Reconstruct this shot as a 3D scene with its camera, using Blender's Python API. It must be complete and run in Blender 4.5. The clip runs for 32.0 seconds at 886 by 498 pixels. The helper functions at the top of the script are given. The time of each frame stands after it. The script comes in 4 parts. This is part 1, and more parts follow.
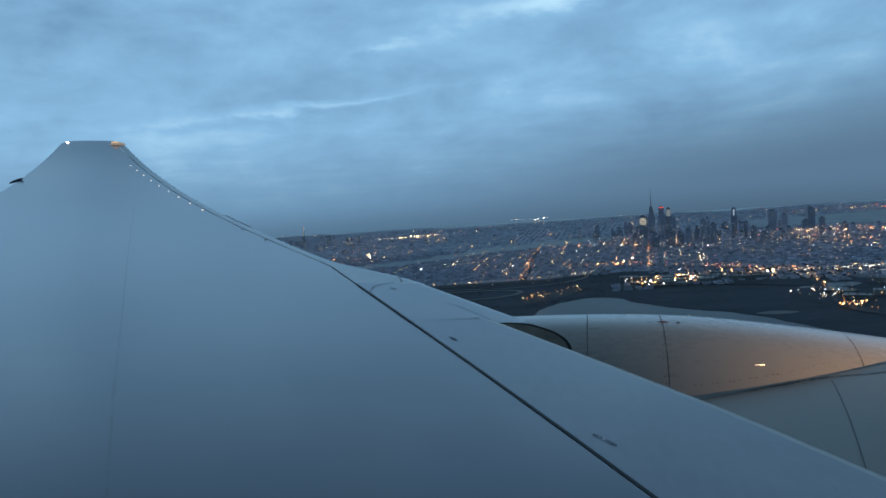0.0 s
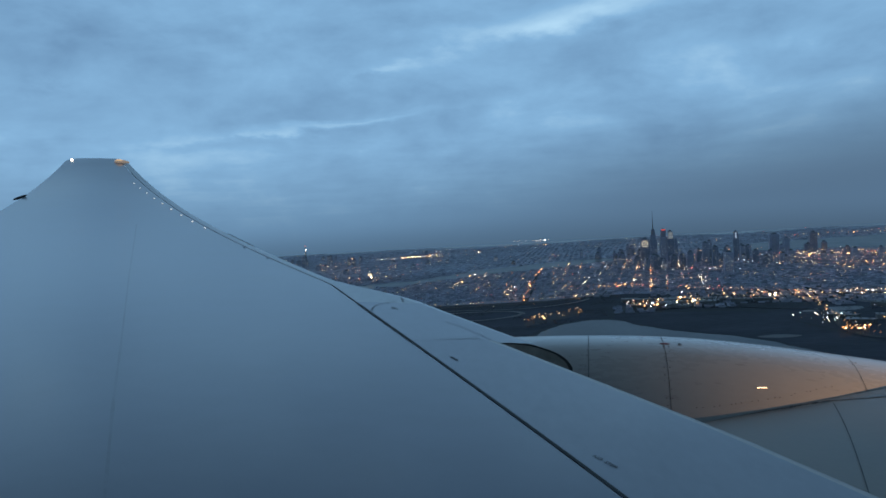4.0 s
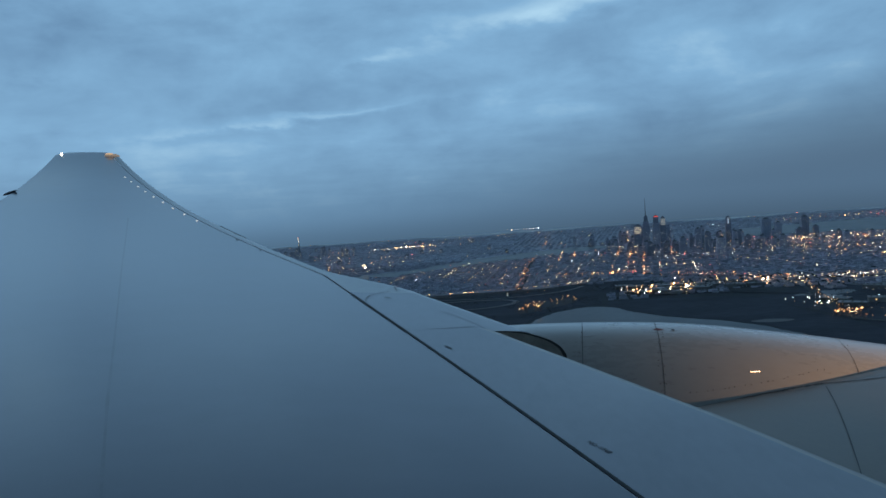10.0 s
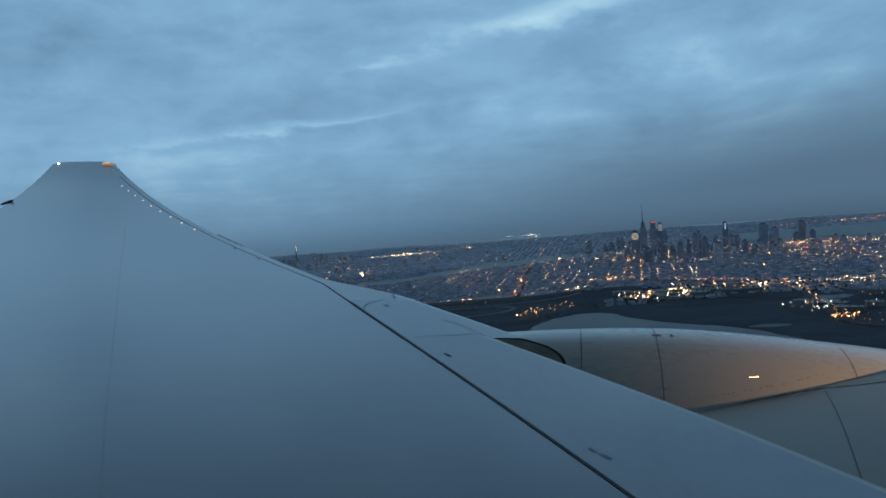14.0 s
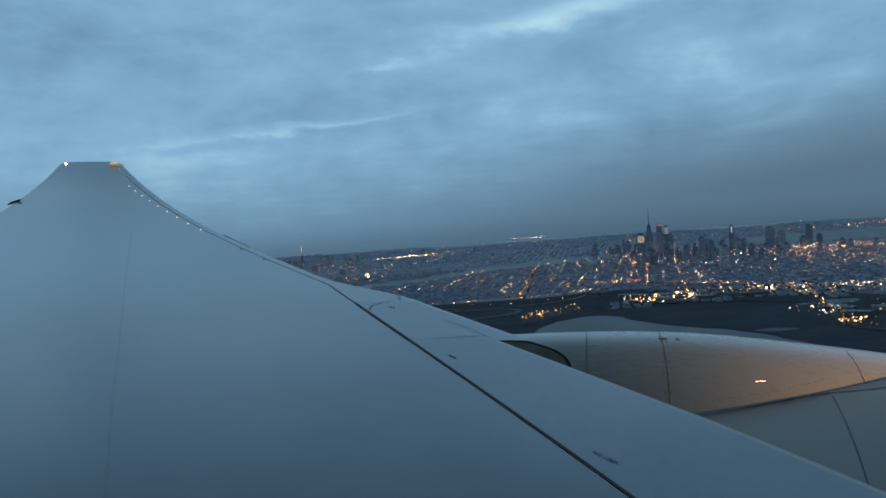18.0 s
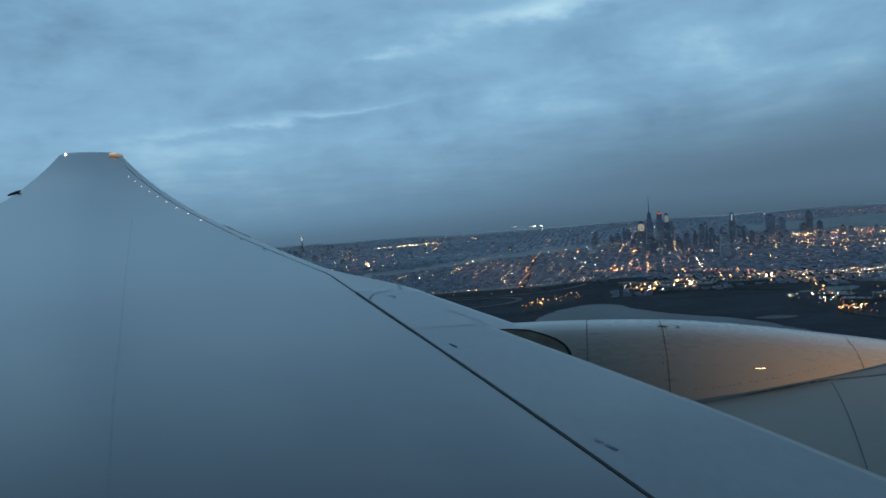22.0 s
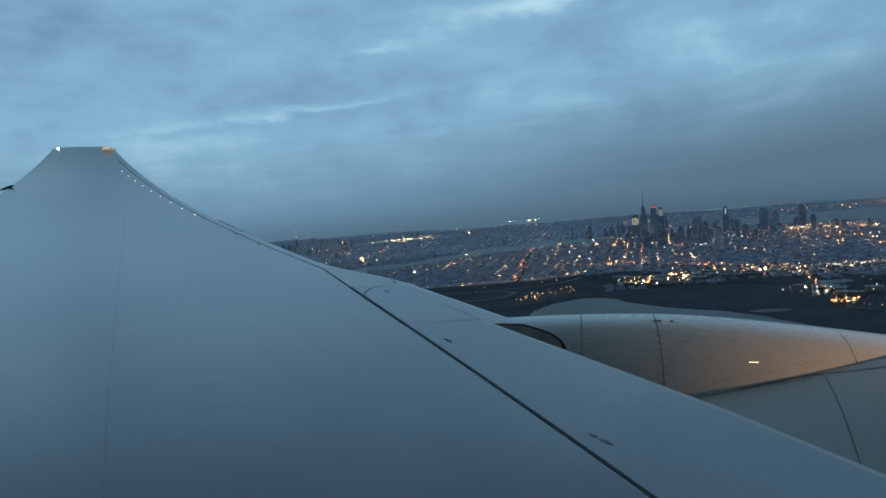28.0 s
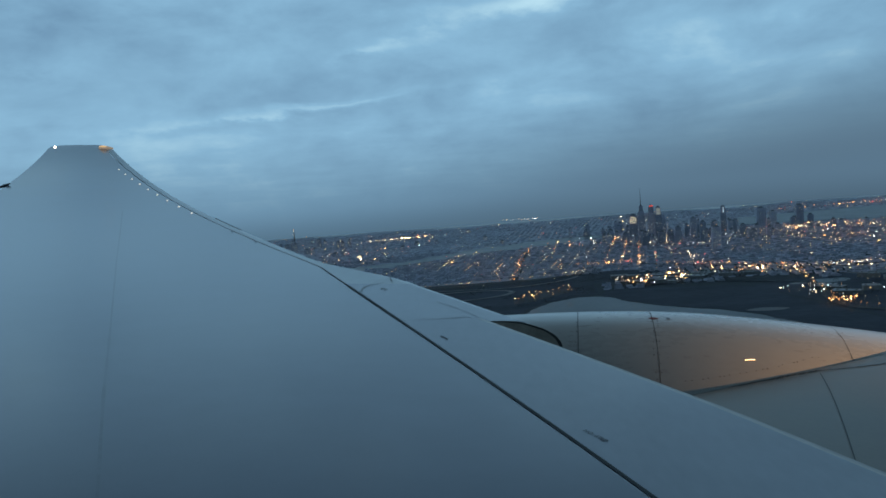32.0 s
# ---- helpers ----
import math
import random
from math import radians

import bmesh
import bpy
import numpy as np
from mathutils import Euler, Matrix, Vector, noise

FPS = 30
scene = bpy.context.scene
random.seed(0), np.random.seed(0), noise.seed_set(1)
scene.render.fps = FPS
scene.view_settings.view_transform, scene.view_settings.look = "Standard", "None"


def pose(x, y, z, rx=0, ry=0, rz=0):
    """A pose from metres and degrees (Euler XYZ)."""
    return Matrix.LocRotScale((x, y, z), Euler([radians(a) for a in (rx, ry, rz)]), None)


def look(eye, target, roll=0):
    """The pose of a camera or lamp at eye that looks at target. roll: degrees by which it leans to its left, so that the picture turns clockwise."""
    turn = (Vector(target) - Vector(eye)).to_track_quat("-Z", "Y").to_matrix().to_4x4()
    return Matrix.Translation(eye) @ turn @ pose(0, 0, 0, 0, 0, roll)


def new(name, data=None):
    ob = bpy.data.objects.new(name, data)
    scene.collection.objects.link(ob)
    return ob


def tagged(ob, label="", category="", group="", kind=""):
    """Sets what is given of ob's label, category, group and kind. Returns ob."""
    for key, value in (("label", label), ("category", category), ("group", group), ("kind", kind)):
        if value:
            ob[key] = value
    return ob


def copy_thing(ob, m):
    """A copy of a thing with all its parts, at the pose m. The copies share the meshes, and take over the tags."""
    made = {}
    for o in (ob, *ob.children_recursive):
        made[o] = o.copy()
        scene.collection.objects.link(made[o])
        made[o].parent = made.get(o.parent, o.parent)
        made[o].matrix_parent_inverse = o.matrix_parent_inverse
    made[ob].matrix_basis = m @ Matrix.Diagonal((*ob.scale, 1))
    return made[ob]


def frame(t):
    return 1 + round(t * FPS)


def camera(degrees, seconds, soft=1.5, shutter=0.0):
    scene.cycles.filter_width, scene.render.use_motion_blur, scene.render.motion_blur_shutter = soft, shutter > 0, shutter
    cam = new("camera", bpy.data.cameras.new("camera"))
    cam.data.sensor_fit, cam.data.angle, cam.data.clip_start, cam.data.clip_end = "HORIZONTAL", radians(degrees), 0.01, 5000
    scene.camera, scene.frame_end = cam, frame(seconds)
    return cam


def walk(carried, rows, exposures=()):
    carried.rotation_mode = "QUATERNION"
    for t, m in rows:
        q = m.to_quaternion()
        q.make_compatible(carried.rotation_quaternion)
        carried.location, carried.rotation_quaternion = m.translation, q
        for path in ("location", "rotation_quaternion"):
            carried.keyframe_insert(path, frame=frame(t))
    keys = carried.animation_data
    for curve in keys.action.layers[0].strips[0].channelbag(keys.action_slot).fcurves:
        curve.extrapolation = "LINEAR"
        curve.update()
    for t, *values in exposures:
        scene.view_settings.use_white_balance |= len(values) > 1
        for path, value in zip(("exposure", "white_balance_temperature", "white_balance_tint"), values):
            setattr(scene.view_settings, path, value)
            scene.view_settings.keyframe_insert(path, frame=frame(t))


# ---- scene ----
PATH = [
    (0, 0.003, 0.006, 240.01, 85.784, 3.756, -0.156),
    (0.5, -0.008, -0.003, 240.017, 86.132, 3.103, -0.097),
    (1, 0.003, 0.006, 240.014, 85.826, 2.571, -0.457),
    (1.5, -0.008, 0.006, 240.012, 85.705, 2.542, -0.537),
    (2, -0.007, 0.001, 240.016, 85.666, 2.754, -0.375),
    (2.5, -0.006, 0, 240.015, 86.206, 2.854, -0.317),
    (3, 0.001, -0.004, 240.006, 86.601, 2.935, -0.228),
    (3.5, 0.003, 0.003, 240.001, 87, 3.152, -0.071),
    (5.5, 0.019, -0.006, 239.992, 87.478, 3.552, -0.135),
    (6, 0.004, -0.001, 240.01, 87.386, 3.682, -0.486),
    (6.5, -0, 0.004, 240.008, 87.016, 3.747, -0.592),
    (7, 0.009, -0.002, 240.007, 86.874, 3.803, -0.61),
    (7.5, 0.003, -0.001, 240.007, 86.855, 3.685, -0.879),
    (8, 0.011, 0.005, 239.998, 86.734, 3.807, -0.873),
    (8.5, 0.014, 0.002, 239.995, 86.72, 3.946, -0.838),
    (9, 0.012, 0.003, 239.997, 86.687, 3.993, -0.687),
    (9.5, 0.001, 0.002, 240.006, 86.509, 3.988, -0.535),
    (10, 0.012, 0, 239.994, 86.49, 4.081, -0.519),
    (10.5, 0.006, 0.003, 239.996, 86.581, 4.074, -0.626),
    (11, 0.006, -0.002, 239.993, 86.429, 4.152, -0.618),
    (11.5, 0.017, -0.003, 239.986, 86.348, 4.125, -0.633),
    (12, -0.003, 0.001, 240.002, 86.206, 4.03, -0.761),
    (12.5, 0.018, -0.005, 239.983, 86.08, 4.368, -0.692),
    (13, 0.022, -0.007, 239.984, 86.602, 4.476, -0.756),
    (13.5, 0.012, -0.002, 239.99, 87.078, 4.422, -0.821),
    (14, 0.003, -0, 239.995, 86.988, 4.419, -0.721),
    (14.5, 0.003, -0.004, 239.987, 86.048, 4.498, -0.467),
    (16.5, -0.002, 0.002, 239.996, 86.475, 4.405, -0.261),
    (17, 0, 0, 240, 86.188, 4.45, -0.296),
    (17.5, 0.021, 0.003, 239.989, 86.506, 4.398, -0.182),
    (18, -0, 0.005, 239.996, 87.152, 4.104, -0.298),
    (18.5, 0.014, 0.006, 239.989, 87.18, 4.421, -0.159),
    (19, 0.002, -0.001, 240, 86.86, 4.495, -0.376),
    (19.5, 0.005, 0.002, 240.003, 87.012, 4.394, -0.406),
    (20, 0.016, 0.003, 239.998, 86.569, 4.407, -0.292),
    (20.5, 0.015, -0, 239.992, 86.707, 4.448, -0.297),
    (21, 0.018, -0.002, 239.988, 86.822, 4.521, -0.243),
    (21.5, 0.016, 0.006, 239.991, 86.855, 4.404, -0.253),
    (22, 0, 0.001, 239.995, 86.365, 4.378, -0.301),
    (22.5, -0.005, 0.004, 240.007, 85.577, 4.336, -0.407),
    (23, -0.001, 0.007, 240.003, 85.434, 4.392, -0.393),
    (23.5, 0.008, 0.011, 239.986, 86.149, 4.578, -0.374),
    (24, 0, 0.008, 239.995, 86.047, 4.514, -0.286),
    (24.5, 0.022, -0.001, 239.972, 86.014, 4.703, -0.198),
    (25, 0.014, 0.004, 239.986, 86.251, 4.562, -0.408),
    (25.5, 0.002, 0.004, 239.997, 86.28, 4.416, -0.557),
    (27.5, 0.009, -0.002, 239.994, 85.933, 4.506, -0.578),
    (28, -0.003, 0.001, 240.004, 85.91, 4.426, -0.707),
    (28.5, -0.002, 0.005, 240.002, 85.894, 4.55, -0.797),
    (29, 0.005, 0, 239.991, 85.849, 4.517, -0.865),
    (29.5, 0.002, 0.004, 239.995, 85.642, 4.478, -0.858),
    (30, 0.001, 0.004, 239.992, 85.58, 4.375, -0.756),
    (30.5, 0.011, 0.005, 239.993, 85.734, 4.362, -0.738),
    (31, 0.009, 0.001, 239.994, 85.856, 4.35, -0.767),
    (31.5, 0.008, 0.007, 239.99, 85.8, 4.46, -0.906),
    (32, 0.015, -0.001, 239.988, 85.809, 4.424, -0.861),
]
ALTITUDE = 240.0
# tilt over the ground, shared by camera and airframe, fitted to the horizon in view
BANK = Matrix.Translation((0, 0, ALTITUDE)) @ pose(0, 0, 0, -0.14, -0.2, 0) @ Matrix.Translation((0, 0, -ALTITUDE))
cam = camera(58.4, 32.0, soft=1.6)
walk(cam, [(t, BANK @ pose(*row)) for t, *row in PATH], [(0, 0.18, 6250, 14), (2, 0.10, 6190, 17), (5, 0.0, 6220, 17), (9, -0.05, 6240, 16), (13, -0.05, 6350, 14.5), (17, 0, 6500, 12), (23, 0.02, 6550, 12), (29, 0.06, 6650, 11), (32, 0.09, 6650, 11)])

# ---- sky, sun and the light on the aircraft's side ----
SUN_UP, SUN_TURN = 10.0, 285.0
world = bpy.data.worlds.new("dusk_sky")
scene.world = world
world.use_nodes = True


# a long streak, its brighter neighbour, the torn opening above, wisps, puffs and a thicker bank
THIN_CLOUD = [
    (-0.15, 0.14, 0.124, 0.0065, 0.08, 0.30),
    (-0.47, 0.12, 0.114, 0.016, 0.0, 0.12),
    (0.17, 0.11, 0.203, 0.014, 0.10, 0.36),
    (-0.06, 0.035, 0.184, 0.007, 0.14, 0.22),
    (-0.40, 0.035, 0.210, 0.012, 0.1, 0.14),
    (0.32, 0.16, 0.150, 0.013, 0.05, 0.08),
    (-0.45, 0.28, 0.195, 0.060, 0.0, -0.14),
]


def sky_nodes():
    nt = world.node_tree
    nt.nodes.clear()
    n, link = nt.nodes.new, nt.links.new

    def calc(op, a, b=None, c=None):
        m = n("ShaderNodeMath")
        m.operation = op
        for i, v in enumerate((a, b, c)):
            if v is None:
                continue
            if isinstance(v, (int, float)):
                m.inputs[i].default_value = v
            else:
                link(v, m.inputs[i])
        return m.outputs[0]

    def bell(v, centre, width):
        d = calc("DIVIDE", calc("SUBTRACT", v, centre), width)
        return calc("EXPONENT", calc("MULTIPLY", calc("MULTIPLY", d, d), -1.0))

    way = n("ShaderNodeTexCoord").outputs["Generated"]
    sep = n("ShaderNodeSeparateXYZ")
    link(way, sep.inputs[0])
    x, y, z = sep.outputs
    up = calc("MAXIMUM", z, 0.0)
    deep = calc("ADD", up, 0.085)
    flat = n("ShaderNodeCombineXYZ")
    link(calc("DIVIDE", x, deep), flat.inputs[0])
    link(calc("DIVIDE", y, deep), flat.inputs[1])

    def cloud(scale, detail, rough, dist, off, squash=(1, 1, 1)):
        mp = n("ShaderNodeMapping")
        mp.inputs["Location"].default_value = off
        mp.inputs["Scale"].default_value = squash
        link(flat.outputs[0], mp.inputs[0])
        tex = n("ShaderNodeTexNoise")
        tex.inputs["Scale"].default_value = scale
        tex.inputs["Detail"].default_value = detail
        tex.inputs["Roughness"].default_value = rough
        tex.inputs["Distortion"].default_value = dist
        link(mp.outputs[0], tex.inputs[0])
        return tex.outputs[0]

    big = cloud(0.62, 4, 0.5, 0.4, (3.1, 7.4, 0), (0.85, 1.0, 1))
    small = cloud(1.7, 4, 0.5, 0.4, (1.0, 2.0, 0), (1.0, 1.0, 1))
    mottle = n("ShaderNodeTexNoise")
    stretch = n("ShaderNodeMapping")
    stretch.inputs["Scale"].default_value = (1.0, 1.0, 2.1)
    stretch.inputs["Rotation"].default_value = (0, radians(5), 0)
    link(way, stretch.inputs[0])
    link(stretch.outputs[0], mottle.inputs[0])
    mottle.inputs["Scale"].default_value, mottle.inputs["Detail"].default_value = 6.0, 5
    mottle.inputs["Roughness"].default_value, mottle.inputs["Distortion"].default_value = 0.55, 0.25
    blot = mottle.outputs[0]
    puff = n("ShaderNodeTexNoise")
    link(stretch.outputs[0], puff.inputs[0])
    puff.inputs["Scale"].default_value, puff.inputs["Detail"].default_value, puff.inputs["Roughness"].default_value = 19.0, 4, 0.6
    torn = puff.outputs[0]
    ragged = calc("ADD", calc("MULTIPLY", calc("SUBTRACT", small, 0.5), 0.03), calc("MULTIPLY", calc("SUBTRACT", torn, 0.5), 0.022))
    zr = calc("ADD", z, ragged)
    xr = calc("ADD", x, calc("MULTIPLY", ragged, 5.0))
    tone = calc("ADD", calc("MULTIPLY", calc("SUBTRACT", big, 0.5), 0.30), calc("MULTIPLY", calc("SUBTRACT", small, 0.5), 0.20))
    tone = calc("ADD", tone, calc("MULTIPLY", calc("SUBTRACT", blot, 0.5), 0.95))
    tone = calc("ADD", tone, calc("MULTIPLY", calc("SUBTRACT", torn, 0.5), 0.20))
    tone = calc("ADD", tone, 0.40)
    # thinner places in the cloud deck: centre and width across, height and depth, slope, gain
    for cx, wx, cz, wz, slope, gain in THIN_CLOUD:
        gap = calc("MULTIPLY", bell(calc("SUBTRACT", zr, calc("MULTIPLY", x, slope)), cz, wz), bell(xr, cx, wx))
        tone = calc("ADD", tone, calc("MULTIPLY", gap, gain))
    # rain haze that thickens towards the horizon and ahead of the aircraft
    low = n("ShaderNodeMapRange")
    low.interpolation_type = "SMOOTHSTEP"
    link(calc("SUBTRACT", z, calc("MULTIPLY", calc("MAXIMUM", calc("ADD", x, 0.05), 0.0), 0.11)), low.inputs[0])
    low.inputs[1].default_value, low.inputs[2].default_value = -0.05, 0.095
    low.inputs[3].default_value, low.inputs[4].default_value = 1.0, 0.0
    ramp = n("ShaderNodeValToRGB")
    link(tone, ramp.inputs[0])
    e = ramp.color_ramp.elements
    e[0].position, e[0].color = 0.10, (0.150, 0.300, 0.460, 1)
    e[1].position, e[1].color = 0.95, (0.520, 0.800, 0.925, 1)
    mid = e.new(0.48)
    mid.color = (0.238, 0.464, 0.662, 1)
    haze = n("ShaderNodeMix")
    haze.data_type = "RGBA"
    link(calc("MULTIPLY", low.outputs[0], 1.0), haze.inputs[0])
    link(ramp.outputs[0], haze.inputs[6])
    rain = n("ShaderNodeMix")
    rain.data_type = "RGBA"
    side = n("ShaderNodeMapRange")
    side.interpolation_type = "SMOOTHSTEP"
    link(x, side.inputs[0])
    side.inputs[1].default_value, side.inputs[2].default_value = -0.35, 0.45
    link(side.outputs[0], rain.inputs[0])
    rain.inputs[6].default_value = (0.122, 0.246, 0.368, 1)
    rain.inputs[7].default_value = (0.094, 0.175, 0.258, 1)
    link(rain.outputs[2], haze.inputs[7])
    # the afterglow lies ahead; the cloud deck darkens overhead and away from it
    glow = n("ShaderNodeMapRange")
    glow.interpolation_type = "SMOOTHSTEP"
    link(y, glow.inputs[0])
    murk, over = n("ShaderNodeMapRange"), n("ShaderNodeMapRange")
    for m, lo, hi, a, b in ((murk, -0.056, -0.008, 0.68, 1.0), (over, 0.44, 0.76, 1.0, 0.29)):
        m.interpolation_type = "SMOOTHSTEP"
        link(z, m.inputs[0])
        m.inputs[1].default_value, m.inputs[2].default_value = lo, hi
        m.inputs[3].default_value, m.inputs[4].default_value = a, b
    glow.inputs[1].default_value, glow.inputs[2].default_value = -0.30, 0.75
    glow.inputs[3].default_value, glow.inputs[4].default_value = 0.58, 1.0
    dim = n("ShaderNodeMix")
    dim.data_type, dim.blend_type = "RGBA", "MULTIPLY"
    dim.inputs[0].default_value = 1.0
    link(haze.outputs[2], dim.inputs[6])
    link(calc("MULTIPLY", calc("MULTIPLY", glow.outputs[0], murk.outputs[0]), over.outputs[0]), dim.inputs[7])
    deck = n("ShaderNodeBackground")
    link(dim.outputs[2], deck.inputs[0])
    deck.inputs[1].default_value = 1.0
    tex = n("ShaderNodeTexSky")
    tex.sky_type = "NISHITA"
    tex.sun_disc = False
    tex.sun_elevation, tex.sun_rotation = radians(SUN_UP), radians(SUN_TURN)
    clear = n("ShaderNodeBackground")
    link(tex.outputs[0], clear.inputs[0])
    clear.inputs[1].default_value = 0.05
    mix = n("ShaderNodeMixShader")
    mix.inputs[0].default_value = 0.96
    link(clear.outputs[0], mix.inputs[1])
    link(deck.outputs[0], mix.inputs[2])
    link(mix.outputs[0], n("ShaderNodeOutputWorld").inputs[0])


sky_nodes()
sun = new("sun", bpy.data.lights.new("sun", "SUN"))
sun.data.energy, sun.data.angle, sun.data.color = 0.06, radians(40), (1.0, 0.93, 0.85)
sun.matrix_world = look((0, 0, 600), (math.sin(radians(SUN_TURN)) * -500, math.cos(radians(SUN_TURN)) * -500, 300))

# the aircraft's own axes: x forward, y outboard, z up from the window seat
AIRCRAFT = BANK @ Matrix.Translation((0, 0, ALTITUDE)) @ pose(0, 0, 0, 86.2) @ pose(0, 0, 0, 0, 0, -4.46) @ pose(0, 0, 0, -90)
lamp = new("wing_inspection_light", bpy.data.lights.new("wing_inspection_light", "SPOT"))
lamp.data.energy, lamp.data.color = 9000, (1.0, 0.60, 0.29)
lamp.data.spot_size, lamp.data.spot_blend, lamp.data.shadow_soft_size = radians(90), 1.0, 0.06
lamp.matrix_world = AIRCRAFT @ look((11.6, 0.7, 0.1), (11.2, 10.4, -1.8))


# ---- materials ----
def material(name, colour, rough=0.5, metal=0.0, vary=0.15, scale=4.0, fine=40.0, bump=0.0, streak=(1, 1, 1), island=0.0, second=None, emit=0.0, spec=0.5, coat=0.0, coat_rough=0.28):
    m = bpy.data.materials.new(name)
    m.use_nodes = True
    nt = m.node_tree
    n, link = nt.nodes.new, nt.links.new
    b = nt.nodes["Principled BSDF"]
    b.inputs["Roughness"].default_value, b.inputs["Metallic"].default_value = rough, metal
    b.inputs["Specular IOR Level"].default_value = spec
    b.inputs["Coat Weight"].default_value = coat
    b.inputs["Coat Roughness"].default_value = coat_rough
    if emit:
        b.inputs["Emission Color"].default_value = (*colour, 1)
        b.inputs["Emission Strength"].default_value = emit
        b.inputs["Base Color"].default_value = (*colour, 1)
        m.cycles.emission_sampling = "NONE"
        if island:
            # every lamp burns with a strength of its own
            geo, info, s, f, q, k = (n("ShaderNodeNewGeometry"), n("ShaderNodeObjectInfo"), n("ShaderNodeMath"), n("ShaderNodeMath"), n("ShaderNodeMath"), n("ShaderNodeMath"))
            s.operation, f.operation, q.operation, k.operation = "ADD", "FRACT", "POWER", "MULTIPLY_ADD"
            link(geo.outputs["Random Per Island"], s.inputs[0])
            link(info.outputs["Random"], s.inputs[1])
            link(s.outputs[0], f.inputs[0])
            link(f.outputs[0], q.inputs[0])
            q.inputs[1].default_value = 5.5
            link(q.outputs[0], k.inputs[0])
            k.inputs[1].default_value, k.inputs[2].default_value = emit * 4.6, emit * 0.18
            link(k.outputs[0], b.inputs["Emission Strength"])
        return m
    co = n("ShaderNodeTexCoord")
    mp = n("ShaderNodeMapping")
    mp.inputs["Scale"].default_value = streak
    link(co.outputs["Object"], mp.inputs[0])
    t1, t2 = n("ShaderNodeTexNoise"), n("ShaderNodeTexNoise")
    for t, s, d in ((t1, scale, 6), (t2, fine, 4)):
        t.inputs["Scale"].default_value, t.inputs["Detail"].default_value = s, d
        link(mp.outputs[0], t.inputs[0])
    both = n("ShaderNodeMath")
    both.operation = "MULTIPLY_ADD"
    link(t2.outputs[0], both.inputs[0])
    both.inputs[1].default_value = 0.5
    link(t1.outputs[0], both.inputs[2])
    ramp = n("ShaderNodeValToRGB")
    link(both.outputs[0], ramp.inputs[0])
    lo = [max(0.0, c * (1 - vary)) for c in colour]
    hi = [min(1.0, c * (1 + vary)) for c in colour] if second is None else second
    e = ramp.color_ramp.elements
    e[0].position, e[0].color = 0.30, (*lo, 1)
    e[1].position, e[1].color = 1.0, (*hi, 1)
    out = ramp.outputs[0]
    if island:
        geo, info = n("ShaderNodeNewGeometry"), n("ShaderNodeObjectInfo")
        s = n("ShaderNodeMath")
        s.operation = "ADD"
        link(geo.outputs["Random Per Island"], s.inputs[0])
        link(info.outputs["Random"], s.inputs[1])
        f = n("ShaderNodeMath")
        f.operation = "FRACT"
        link(s.outputs[0], f.inputs[0])
        hs = n("ShaderNodeHueSaturation")
        mr = n("ShaderNodeMapRange")
        link(f.outputs[0], mr.inputs[0])
        mr.inputs[3].default_value, mr.inputs[4].default_value = 1 - island, 1 + island
        link(mr.outputs[0], hs.inputs["Value"])
        link(out, hs.inputs["Color"])
        out = hs.outputs[0]
    link(out, b.inputs["Base Color"])
    rr = n("ShaderNodeMapRange")
    link(both.outputs[0], rr.inputs[0])
    rr.inputs[1].default_value, rr.inputs[2].default_value = 0.3, 1.2
    rr.inputs[3].default_value, rr.inputs[4].default_value = max(0.03, rough * 0.85), min(1, rough * 1.18)
    link(rr.outputs[0], b.inputs["Roughness"])
    if bump:
        bp = n("ShaderNodeBump")
        bp.inputs["Strength"].default_value, bp.inputs["Distance"].default_value = bump, 0.02
        link(t2.outputs[0], bp.inputs["Height"])
        link(bp.outputs[0], b.inputs["Normal"])
    return m


WING_PAINT = material("wing_paint", (0.158, 0.178, 0.222), 0.30, vary=0.18, scale=0.35, fine=1.5, streak=(0.85, 1, 1), spec=0.12, coat=1.0, coat_rough=0.15)
SLAT_PAINT = material("slat_paint", (0.222, 0.242, 0.288), 0.36, vary=0.18, scale=0.8, fine=9, streak=(1, 0.4, 1), spec=0.25, coat=0.9, coat_rough=0.18)
# pale beige: the highlight along the slat nose is put into this colour
EDGE_HIGHLIGHT = material("edge_highlight_metal", (0.32, 0.30, 0.275), 0.45, 0.0, vary=0.25, scale=1.5, fine=12, coat=0.5, coat_rough=0.22)
OUTER_SLAT = material("pale_slat_metal", (0.32, 0.335, 0.335), 0.36, 0.1, vary=0.2, scale=0.8, fine=9, streak=(1, 0.4, 1), coat=0.8, coat_rough=0.2)
NOSE_METAL = material("bare_leading_edge_metal", (0.40, 0.375, 0.33), 0.5, 0.3, vary=0.12, scale=2, fine=30)
COWL_PAINT = material("cowl_paint", (0.33, 0.31, 0.285), 0.28, vary=0.12, scale=0.9, fine=14, streak=(0.4, 1, 1), coat=0.6, coat_rough=0.14)
FAIRING_PAINT = material("fairing_paint", (0.20, 0.178, 0.153), 0.45, vary=0.22, scale=1.2, fine=18)
GAP_DARK = material("gap_dark", (0.018, 0.020, 0.024), 0.6, vary=0.3, scale=8, fine=60)
GRIME_AND_RIM = material("sealant_grime_and_rim", (0.045, 0.040, 0.036), 0.7, vary=0.5, scale=9, fine=50)
SEAM = material("panel_seam", (0.13, 0.135, 0.145), 0.55, vary=0.35, scale=3, fine=20)
FAINT = material("faint_seam", (0.134, 0.152, 0.190), 0.32, vary=0.2, scale=2, fine=15, spec=0.12, coat=1.0, coat_rough=0.16)
